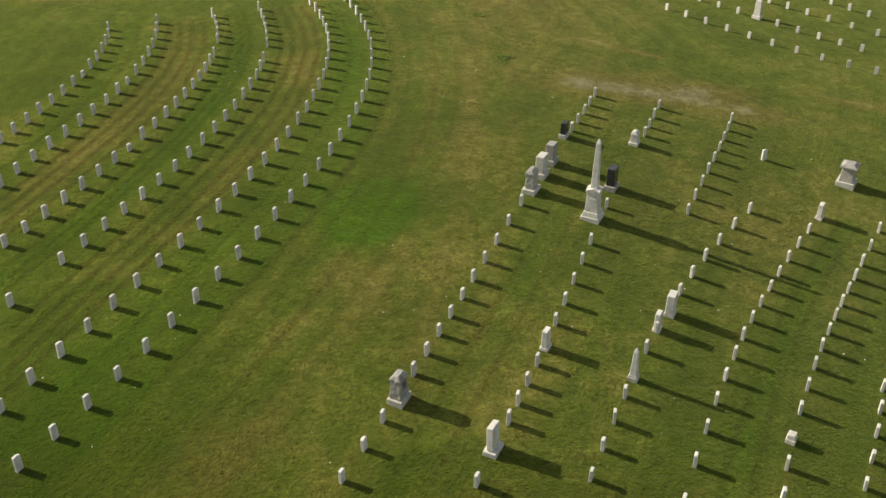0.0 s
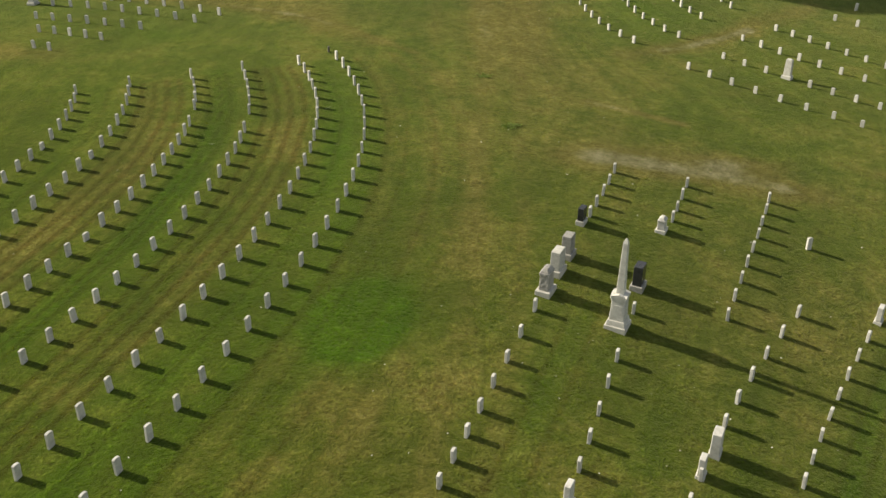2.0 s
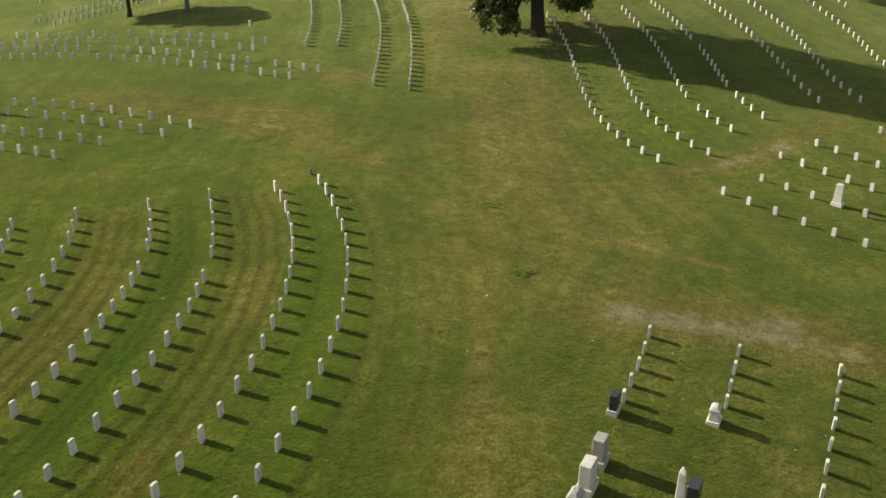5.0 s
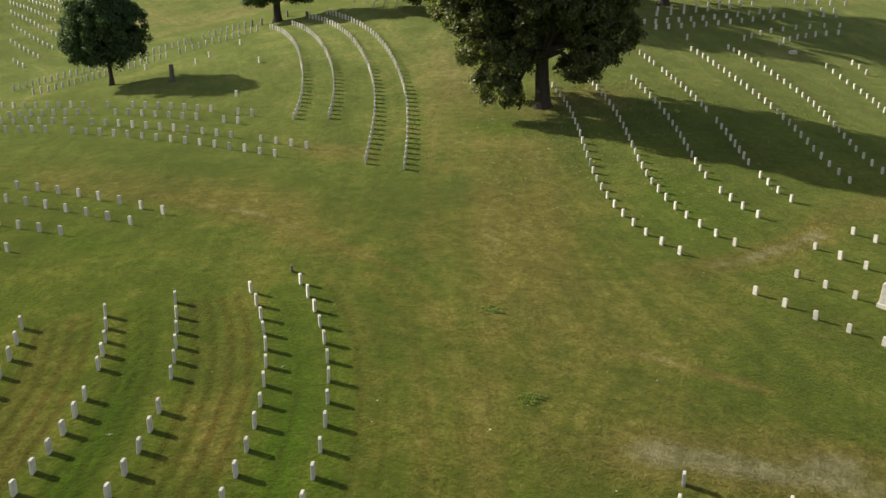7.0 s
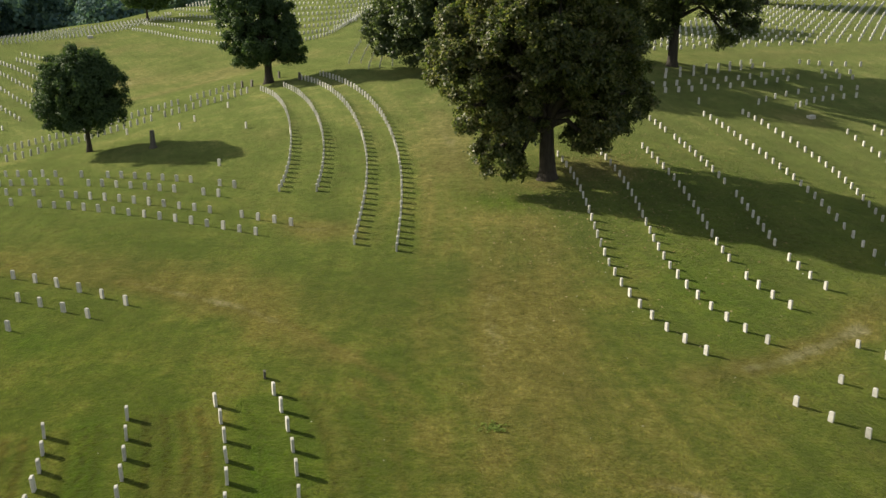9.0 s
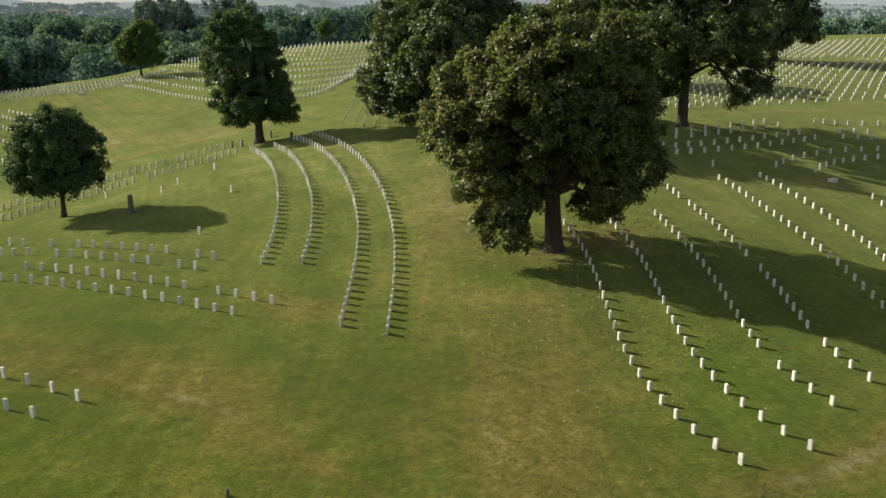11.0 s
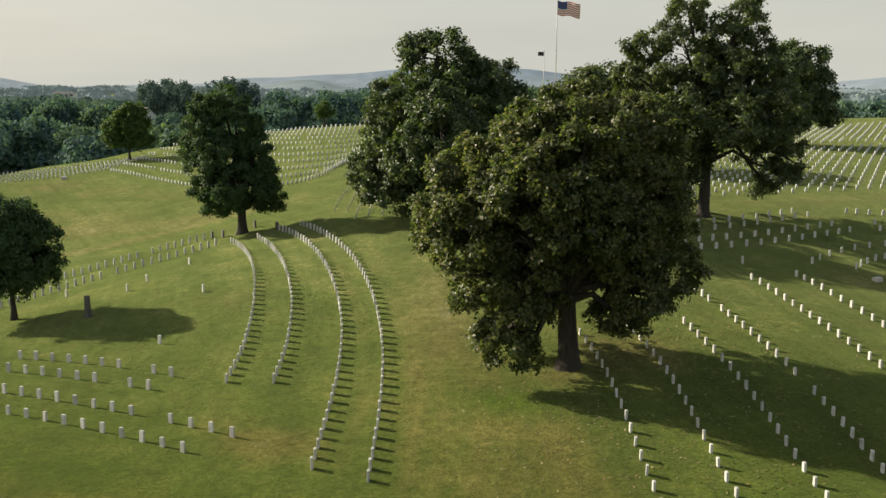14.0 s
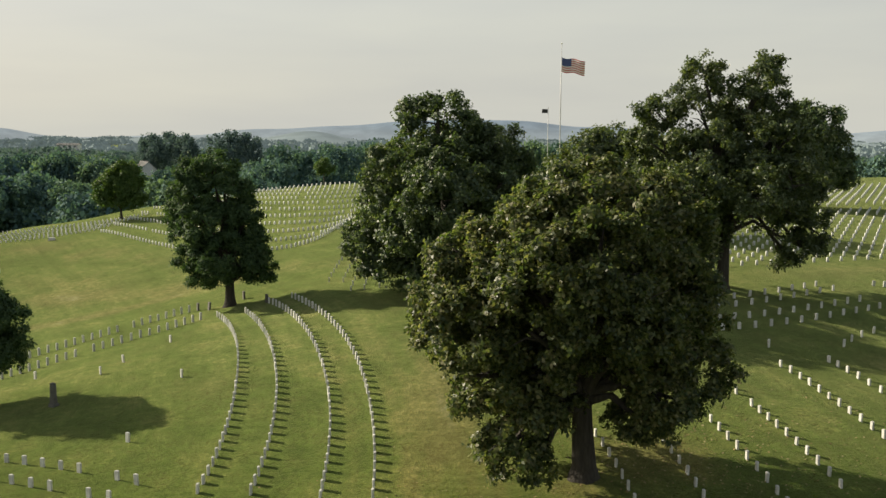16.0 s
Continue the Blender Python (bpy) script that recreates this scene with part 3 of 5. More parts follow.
stone_row("rows round the obelisk", 14, ((11.5, 31), (8.15, 26.28), (5.78, 21.97), (3.79, 17.6)), (6, 9, ), tall=0.88)
stone_row("rows round the obelisk", 15, ((14.24, 31.13), (11.83, 27.7), (9.86, 24.57), (8.03, 21.21), (6.01, 16.89)), (), tall=0.88)
stone_row("rows round the obelisk", 15, ((16.36, 30.63), (14.04, 27.11), (12.31, 24.39), (10.46, 21.14), (8.67, 17.33)), (12, ), tall=0.88)
stone_row("rows round the obelisk", 5, ((13.13, 21.95), (12.17, 19.97), (11.09, 17.95)), (), tall=0.88)
stone_row("rows below the crossing path", 10, ((12.4, 51.59), (15.1, 48.96), (18.15, 46.65), (21.56, 44.7)), (), tall=0.76)
stone_row("rows below the crossing path", 9, ((14.62, 53.29), (16.99, 51.15), (19.37, 49.18), (21.86, 47.45)), (3, ), tall=0.76)
stone_row("rows below the crossing path", 9, ((16.38, 56.08), (18.45, 53.85), (20.74, 51.84), (23.53, 49.66)), (), tall=0.76)
stone_row("rows below the crossing path", 8, ((18.75, 57.85), (21.3, 55.17), (24.05, 52.39)), (), tall=0.76)
stone_row("rows below the crossing path", 2, ((22.92, 60.14), (23.97, 59.35)), (), tall=0.76)
joined_row(24, ((10.19, 55.03), (8.06, 60.74), (7.75, 66.85), (7.71, 72.73), (7.1, 78.2)), (), 0.79, 0.82)
joined_row(25, ((12.84, 56.08), (10.88, 60.67), (10.43, 65.49), (10.45, 70.29), (10.23, 74.99), (9.62, 79.36)), (), 0.79, 0.82)
joined_row(23, ((14.79, 59.22), (13.47, 64.31), (13.46, 69.57), (13.23, 74.89), (12.54, 79.92)), (4, ), 0.79, 0.82)
joined_row(29, ((17.03, 61.24), (16.28, 66.44), (16.26, 71.56), (15.86, 76.96), (15.11, 81.58), (14.16, 85.83)), (4, 13, 24, ), 0.79, 0.82)
joined_row(26, ((21.05, 64.17), (20.76, 69.74), (20.69, 74.93), (20.15, 79.55), (19.37, 83.8), (18.36, 87.83)), (), 0.79, 0.82)
joined_row(27, ((23.66, 64.76), (23.43, 70.48), (23.79, 75.69), (23.57, 80.52), (22.71, 85.32), (21.53, 89.38)), (), 0.79, 0.82)
joined_row(17, ((28.42, 70.25), (28.24, 74.45), (28.6, 78.55), (28.56, 82.58), (28.34, 87.39)), (), 0.79, 0.82)
joined_row(3, ((30.97, 89.12), (31.1, 88.12), (31.1, 86.83)), (), 0.79, 0.82)
joined_row(8, ((26.39, 92.41), (29.06, 95.08), (33, 97.5)), (), 0.88)
joined_row(9, ((23.62, 92.48), (26.37, 95.41), (29.94, 97.95), (34.01, 99.86)), (), 0.88)
joined_row(12, ((16.81, 93.32), (21.02, 95.48), (25.39, 98.34), (29.61, 101.32)), (), 0.88)
joined_row(12, ((16.14, 94.72), (20.06, 96.74), (24.41, 99.53), (28.77, 102.55)), (), 0.88)
joined_row(9, ((17.8, 97.9), (21.24, 99.99), (24.48, 102.35), (27.88, 104.89)), (), 0.88)
joined_row(8, ((18.26, 99.78), (22.82, 102.72), (26.99, 105.79)), (), 0.88)
joined_row(3, ((32.31, 102.5), (33.72, 102.97), (34.93, 103.15)), (), 0.88)
joined_row(3, ((32.73, 104.31), (34.17, 104.8), (35.43, 104.97)), (), 0.88)
joined_row(6, ((31.83, 107.37), (34.18, 107.48), (37.66, 108.17)), (), 0.88)
joined_row(20, ((-27.65, 75.62), (-21.4, 73.32), (-15.19, 70.56), (-9.17, 67.43)), (4,), 0.9)
joined_row(23, ((-29.15, 78.24), (-21.78, 75.42), (-14.6, 72.24), (-7.59, 68.67)), (6, 18), 0.9)
joined_row(19, ((-29.36, 80.02), (-24.14, 78.6), (-18.32, 76.4), (-12.53, 73.9)), (8, 16), 0.9)
joined_row(22, ((-32.78, 84.82), (-25.46, 80.96), (-18.67, 78.36), (-11.92, 75.38)), (9, 11, 19), 0.9)
joined_row(4, ((-31.6, 77.1), (-28.64, 75.98)), (), 0.9)
joined_row(4, ((-33.2, 79.8), (-30.15, 78.6)), (), 0.9)
joined_row(5, ((-34.0, 81.2), (-30.2, 80.25)), (), 0.9)
stone_row("rows on the low shelf", 11, ((-12.91, 58.79), (-17.07, 61.25), (-21.21, 63.13), (-25.52, 64.49)), (), tall=0.92)
stone_row("rows on the low shelf", 9, ((-14.01, 57.49), (-17.27, 59.21), (-20.45, 60.8), (-23.74, 62.17)), (), tall=0.92)
stone_row("rows on the low shelf", 7, ((-16.74, 56.37), (-20.18, 57.82), (-23.68, 59.32)), (), tall=0.92)
stone_row("rows on the low shelf", 5, ((-18.35, 54.61), (-20.38, 55.56), (-22.44, 56.52)), (), tall=0.92)
stone_row("rows on the low shelf", 2, ((-20.61, 53.11), (-21.61, 53.62)), (), tall=0.92)
joined_row(36, ((-9.16, 74.37), (-9.46, 80.22), (-10.31, 86.02), (-11.53, 91.75), (-13.22, 97.36), (-15.49, 102.76)), (), 0.9)
joined_row(36, ((-6.98, 74.09), (-7.29, 79.92), (-8.14, 85.7), (-9.47, 91.39), (-11.24, 96.96), (-13.42, 102.38)), (), 0.9)
joined_row(49, ((-4.08, 65.85), (-4.17, 73.85), (-4.88, 81.82), (-6.5, 89.65), (-8.92, 97.28), (-12.22, 104.55)), (), 0.9)
joined_row(51, ((-1.99, 64.9), (-2.11, 73.23), (-2.9, 81.51), (-4.6, 89.67), (-7.23, 97.56), (-10.69, 105.14)), (), 0.9)
joined_row(38, ((-18.6, 106.8), (-24.8, 103.5), (-30.3, 98.5), (-34.3, 92.0)), (8, 21), 1.05, 0.72)
joined_row(36, ((-16.7, 102.9), (-21.1, 100.1), (-25.2, 96.9), (-28.2, 92.7), (-31.2, 88.4)), (13,), 1.05, 0.72)
for x, y, far in ((-8.6, 109.5, 123), (-7.4, 108.6, 122), (-6.4, 104.7, 120), (-5.43, 104.6, 119), (-4.34, 104.5, 118)):
    joined_row(int((far - y) / 1.55), ((x, y), (x - 0.15, (y + far) / 2), (x - 0.1, far)), (), 0.75, 0.75)
me = bpy.data.meshes.new("headstone_rows")
me.from_pydata(np.concatenate(joined_verts).tolist(), [], joined_faces)
me.materials.append(MARBLE_ROWS)
tagged(new("headstone_rows", me), "long rows of white marble headstones across the lawn and under the trees", "gravestones", kind="stuff")
HILL_ROWS = [
    (3, ((-38.52, 103.67), (-39.4, 104.7), (-40.45, 106.11)), ()),
    (7, ((-38.59, 107.34), (-41.47, 111.01), (-44.4, 114.81)), ()),
    (10, ((-38.7, 111.17), (-41.56, 114.77), (-44.33, 118.3), (-47.06, 121.67)), ()),
    (12, ((-40.66, 117.29), (-43.97, 121.4), (-47.12, 125.17), (-50.07, 128.46)), ()),
    (13, ((-43.24, 123.89), (-46.63, 127.87), (-49.57, 130.95), (-52.23, 133.45)), ()),
    (9, ((-44.91, 129.38), (-46.85, 131.39), (-48.62, 133.01), (-50.42, 134.58)), ()),
    (9, ((-45.31, 132.65), (-47.11, 134.53), (-49.14, 136.21), (-51.13, 137.73)), ()),]
far_stones("far_headstones_west", HILL_ROWS, "rows of small white headstones on the far rise")
FRONT = ((-42, 151.8), (-35.5, 145.2), (-28.7, 137.4), (-22, 131.5), (-15.7, 129.4), (-12.2, 134.4), (-9.5, 140))
ridge_rows = []
for k in range(13):
    ridge_rows.append((72 - k, [(x + 0.35 * k + 0.1 * k * j, y + 4.0 * k + 0.15 * k * j) for j, (x, y) in enumerate(FRONT)], tuple(q for q in range(72) if dice.random() < 0.04)))
crest_rows = []
for k in range(6):
    crest_rows.append((74 + 3 * (k % 2), [(-76 + 0.6 * k, 138 + 1.8 * k), (-59 + 0.6 * k, 143.5 + 1.8 * k), (-43 + 0.6 * k, 153.5 + 1.8 * k)], ()))
far_stones("far_headstones_ridge", ridge_rows, "many rows of white headstones over the far rise", 0.36)
far_stones("far_headstones_crest", crest_rows, "close rows of small white headstones along the crest", 0.27)
east_rows = []
for k in range(30):
    if k not in (15, 16):
        east_rows.append((42, [(16.5 + 1.08 * k, 108.0 + 2.1 * k), (44 + 1.08 * k, 120.0 + 2.1 * k), (70 + 1.08 * k, 127 + 2.1 * k)], tuple(q for q in range(42) if dice.random() < 0.03)))
far_stones("far_headstones_east", east_rows, "broad block of white headstones climbing to the crest", 0.37)
for x, y, mesh in ((13.18, 35.08, 0), (-13.85, 79.9, 0), (-13.89, 88.58, 0), (-19.4, 91.37, 0), (-17.07, 97.1, 0), (-18.86, 93.6, 0), (-23.94, 92.98, 0), (18.74, 90.9, 0), (24.95, 62.2, 0)):
    set_stone(STONES[mesh], x, y, dice.uniform(25, 60) if x > 0 else dice.uniform(110, 160), "lone headstones", "white marble headstone standing alone in the lawn")
for x, y in ((-16.94, 106.1), (-17.92, 106.7), (-14.8, 108.0), (-12.49, 105.0)):
    set_stone(DARK_MARKER, x, y, 120, "dark markers", "small dark weathered stone marker low in the lawn")

set_stone(DARK_MARKER, -5.95, 52.3, 100, "dark markers", "tiny dark stone marker low in the lawn").scale = (0.45, 0.6, 0.5)

# ---- family monuments ----
def block(bm, w, d, z0, z1, w1=None, d1=None, x=0.0, y=0.0, bevel=0.012):
    """A squared block from z0 to z1, w by d below and w1 by d1 above."""
    w1, d1 = w1 or w, d1 or d
    lo = [bm.verts.new((x + a * w / 2, y + b * d / 2, z0)) for a, b in ((-1, -1), (1, -1), (1, 1), (-1, 1))]
    hi = [bm.verts.new((x + a * w1 / 2, y + b * d1 / 2, z1)) for a, b in ((-1, -1), (1, -1), (1, 1), (-1, 1))]
    fs = [bm.faces.new(lo[::-1]), bm.faces.new(hi)]
    for k in range(4):
        j = (k + 1) % 4
        fs.append(bm.faces.new((lo[k], lo[j], hi[j], hi[k])))
    if bevel:
        es = {e for f in fs for e in f.edges}
        bmesh.ops.bevel(bm, geom=list(es), offset=bevel, segments=1, affect="EDGES")


def blocks(*items):
    bm = bmesh.new()
    for it in items:
        block(bm, *it)
    return bm


def writing(parent, material, w, z0, lines, front, tilt=0.0):
    """Plain bars where worn lettering stands."""
    bm = bmesh.new()
    for k in range(lines):
        ww = w * (0.9, 0.6, 0.75, 0.5)[k % 4]
        z = z0 - 0.09 * k
        block(bm, ww, 0.004, z - 0.022, z + 0.022, y=front - tilt * k, bevel=0)
    return part("lettering", bm, material, parent, "worn lettering shown as plain bars")


ROW_TURN = 64.0   # the rows here run this way


def monument_at(x, y, turn, label):
    return thing("family_monument", pose(x, y, gz(x, y) - 0.02, 0, 0, turn), label, "monument", "family monuments")


def base_and_tablet(x, y, turn, label, tablet, base, w, d, h, bw, bd, bh, taper=0.96, head=0.0):
    w, d, h, bw, bd, y = w * 0.86, d * 0.86, h * 0.94, bw * 0.74, bd * 0.74, y + 0.15
    m = monument_at(x, y, turn, label)
    part("base", blocks((bw, bd, -0.15, bh)), base, m)
    bm = bmesh.new()
    block(bm, w, d, bh, bh + h - head, w * taper, d * taper, bevel=0.015)
    if head:
        block(bm, w * taper * 1.08, d * taper * 1.12, bh + h - head, bh + h - head * 0.55, bevel=0.012)
        block(bm, w * taper * 1.02, d * taper * 1.06, bh + h - head * 0.55, bh + h, w * taper * 0.7, d * 0.5, bevel=0.02)
    t = part("tablet", bm, tablet, m)
    return m, t


def rough_hewn(ob, depth):
    """Breaks the faces of a block up as if split with a chisel."""
    bm = bmesh.new()
    bm.from_mesh(ob.data)
    bmesh.ops.subdivide_edges(bm, edges=bm.edges[:], cuts=4, use_grid_fill=True)
    for v in bm.verts:
        v.co += noise.noise_vector(v.co * 9.0) * depth + noise.noise_vector(v.co * 24.0) * depth * 0.9
    bm.to_mesh(ob.data)
    bm.free()


def obelisk(x, y, turn):
    m = thing("obelisk_monument", pose(x, y, gz(x, y) - 0.02, 0, 0, turn), "tall pale marble obelisk on a stepped panelled pedestal", "monument", "family monuments")
    part("plinth", blocks((0.68, 0.68, -0.15, 0.16), (0.6, 0.6, 0.16, 0.34, 0.54, 0.54)), PALE_GRANITE, m)
    die = part("pedestal", blocks((0.47, 0.47, 0.34, 1.02, 0.41, 0.41)), MARBLE, m)
    for k in range(4):
        bm = bmesh.new()
        block(bm, 0.32, 0.012, 0.44, 0.88, 0.28, 0.012, y=-0.222, bevel=0.004)
        bm.transform(pose(0, 0, 0, 0, 0, 90 * k))
        part("panel", bm, MARBLE, die)
    bm = blocks((0.46, 0.46, 1.02, 1.1), (0.5, 0.5, 1.1, 1.18))
    for k in range(2):
        g = bmesh.new()
        vs = [g.verts.new(p) for p in ((-0.25, -0.25, 1.18), (0.25, -0.25, 1.18), (0, -0.25, 1.26), (-0.25, 0.25, 1.18), (0.25, 0.25, 1.18), (0, 0.25, 1.26))]
        for f in ((0, 1, 2), (5, 4, 3), (0, 2, 5, 3), (2, 1, 4, 5), (1, 0, 3, 4)):
            g.faces.new([vs[q] for q in f])
        g.transform(pose(0, 0, 0.002 * k, 0, 0, 90 * k))
        me = bpy.data.meshes.new("gable")
        g.to_mesh(me)
        g.free()
        bm.from_mesh(me)
        bpy.data.meshes.remove(me)
    part("gabled_cap", bm, MARBLE, m)
    part("shaft", blocks((0.25, 0.25, 1.18, 2.95, 0.15, 0.15), (0.15, 0.15, 2.95, 3.1, 0.03, 0.03, 0, 0, 0.004)), MARBLE, m)
    return m


def small_obelisk(x, y, turn, h, w, label):
    m = thing("small_obelisk", pose(x, y, gz(x, y) - 0.02, 0, 0, turn), label, "monument", "family monuments")
    part("plinth", blocks((w * 1.4, w * 1.4, -0.12, 0.14), (w * 1.2, w * 1.2, 0.14, 0.2)), PALE_GRANITE, m)
    part("shaft", blocks((w, w, 0.2, h - 0.12, w * 0.62, w * 0.62), (w * 0.62, w * 0.62, h - 0.12, h, 0.03, 0.03, 0, 0, 0.004)), MARBLE, m)
    return m


def build_monuments():
    base_and_tablet(4.94, 35.22, ROW_TURN, "polished black granite tablet on a pale base", BLACK_GRANITE, PALE_GRANITE, 0.48, 0.26, 0.52, 0.66, 0.42, 0.18, 0.98)
    base_and_tablet(4.2, 33.05, ROW_TURN, "grey granite die monument with a stepped base", GREY_GRANITE, GREY_GRANITE, 0.54, 0.38, 0.68, 0.8, 0.58, 0.22, 0.97)
    base_and_tablet(3.74, 32.05, ROW_TURN, "light grey granite monument with a flat top", PALE_GRANITE, PALE_GRANITE, 0.66, 0.38, 0.72, 0.92, 0.6, 0.22, 0.96)
    m, t = base_and_tablet(3.27, 30.95, ROW_TURN, "grey granite monument with a carved shouldered head", GREY_GRANITE, PALE_GRANITE, 0.6, 0.38, 0.82, 0.94, 0.68, 0.18, 0.92, 0.24)
    rough_hewn(t, 0.01)
    base_and_tablet(7.83, 35.13, ROW_TURN, "pale marble monument with a scrolled head on a flared base", MARBLE, MARBLE, 0.44, 0.32, 0.5, 0.64, 0.5, 0.14, 0.92, 0.18)
    base_and_tablet(6.36, 31.54, ROW_TURN, "tall polished black granite tablet on a grey base", BLACK_GRANITE, GREY_GRANITE, 0.58, 0.36, 0.74, 0.82, 0.58, 0.2, 0.97)
    obelisk(5.36, 29.6, ROW_TURN)
    m, t = base_and_tablet(16.23, 33.7, 58, "grey granite pedestal monument with a broad moulded cap", GREY_GRANITE, PALE_GRANITE, 0.7, 0.62, 0.64, 1.05, 0.95, 0.22, 0.86)
    part("moulded_cap", blocks((0.74, 0.66, 0.81, 0.89), (0.66, 0.58, 0.89, 0.97, 0.42, 0.36)), GREY_GRANITE, m)
    m, t = base_and_tablet(-1.2, 20.05, ROW_TURN, "rough-hewn grey granite block monument on a pale base", GREY_GRANITE, PALE_GRANITE, 0.6, 0.42, 0.82, 0.82, 0.62, 0.2, 0.84, 0.2)
    rough_hewn(t, 0.013)
    writing(t, DARK_STONE, 0.3, 0.72, 3, -0.19, 0.0035)
    base_and_tablet(3.06, 22.37, ROW_TURN, "thick white marble headstone on a low plinth", MARBLE, MARBLE, 0.42, 0.2, 0.6, 0.52, 0.34, 0.12, 0.96)
    m, t = base_and_tablet(1.33, 18.3, ROW_TURN, "leaning white marble tablet on a broad plinth", MARBLE, MARBLE, 0.56, 0.22, 0.74, 0.76, 0.5, 0.14, 0.94)
    t.rotation_euler = (radians(-4), radians(5), 0)
    base_and_tablet(7.21, 24.39, ROW_TURN, "tall square-topped white marble tablet on a plinth", MARBLE, MARBLE, 0.52, 0.3, 0.7, 0.6, 0.42, 0.14, 0.97)
    small_obelisk(5.51, 21.42, ROW_TURN, 1.12, 0.21, "slender tapered marble shaft on a square plinth")
    base_and_tablet(6.64, 23.57, ROW_TURN, "thick white marble headstone on a low plinth", MARBLE, MARBLE, 0.4, 0.2, 0.58, 0.5, 0.32, 0.12, 0.96)
    base_and_tablet(14.25, 31.0, 56, "thick white marble headstone on a low plinth", MARBLE, MARBLE, 0.42, 0.2, 0.55, 0.52, 0.34, 0.12, 0.96)
    base_and_tablet(9.56, 19.3, 60, "low pale stone pedestal beside the row", PALE_GRANITE, PALE_GRANITE, 0.3, 0.26, 0.16, 0.42, 0.36, 0.16, 0.96)
    base_and_tablet(17.32, 50.95, 140, "tall tapered white marble tablet on a plinth", MARBLE, MARBLE, 0.44, 0.26, 0.92, 0.66, 0.5, 0.18, 0.84, 0.1)
    small_obelisk(-25.15, 62.7, 160, 1.75, 0.4, "white marble obelisk among the headstones")
    m = thing("tall_dark_monument", pose(-19.75, 85.8, gz(-19.75, 85.8) - 0.02, 0, 0, 150), "tall weathered dark grey stone pillar by the tree's shade", "monument", "family monuments")
    part("base", blocks((0.42, 0.38, -0.12, 0.16)), DARK_STONE, m)
    part("pillar", blocks((0.3, 0.26, 0.16, 1.2, 0.25, 0.21), (0.27, 0.23, 1.2, 1.26, 0.22, 0.18)), DARK_STONE, m)
    bm = blocks((0.62, 0.4, -0.1, 0.22, 0.58, 0.34))
    flat = part("low_block_marker", bm, PALE_GRANITE)
    flat.matrix_world = pose(26.83, 90.37, gz(26.83, 90.37), 0, 0, 30)
    tagged(flat, "low pale granite block marker in dry grass", "gravestone")
    flat = part("low_block_marker", blocks((0.8, 0.5, -0.1, 0.3, 0.7, 0.4)), PALE_GRANITE)
    flat.matrix_world = pose(-46.6, 148.3, gz(-46.6, 148.3), 0, 0, 20)
    tagged(flat, "low pale stone block on the far lawn", "gravestone")


build_monuments()

# ---- trees ----
def tube(bm, path, sides=10, flare=0.0):
    """A tapered limb along path, a list of (point, radius)."""
    rings = []
    turn, last = Matrix.Identity(3), Vector((0, 0, 1))
    for k, (p, r) in enumerate(path):
        a = Vector(path[max(0, k - 1)][0])
        b = Vector(path[min(len(path) - 1, k + 1)][0])
        way = (b - a).normalized()
        turn = last.rotation_difference(way).to_matrix() @ turn
        q, last = turn, way
        ring = []
        for s in range(sides):
            ang = 2 * math.pi * s / sides
            rr = r * (1 + (flare * math.cos(ang * 5 + 1) if k == 0 else 0) + 0.06 * math.cos(3 * ang + k))
            ring.append(bm.verts.new(Vector(p) + q @ Vector((rr * math.cos(ang), rr * math.sin(ang), 0))))
        rings.append(ring)
    for r0, r1 in zip(rings, rings[1:]):
        for s in range(sides):
            f = bm.faces.new((r0[s], r0[(s + 1) % sides], r1[(s + 1) % sides], r1[s]))
            f.smooth = True
    bm.faces.new(rings[-1])


def unit(v):
    return v / (np.linalg.norm(v, axis=1)[:, None] + 1e-9)


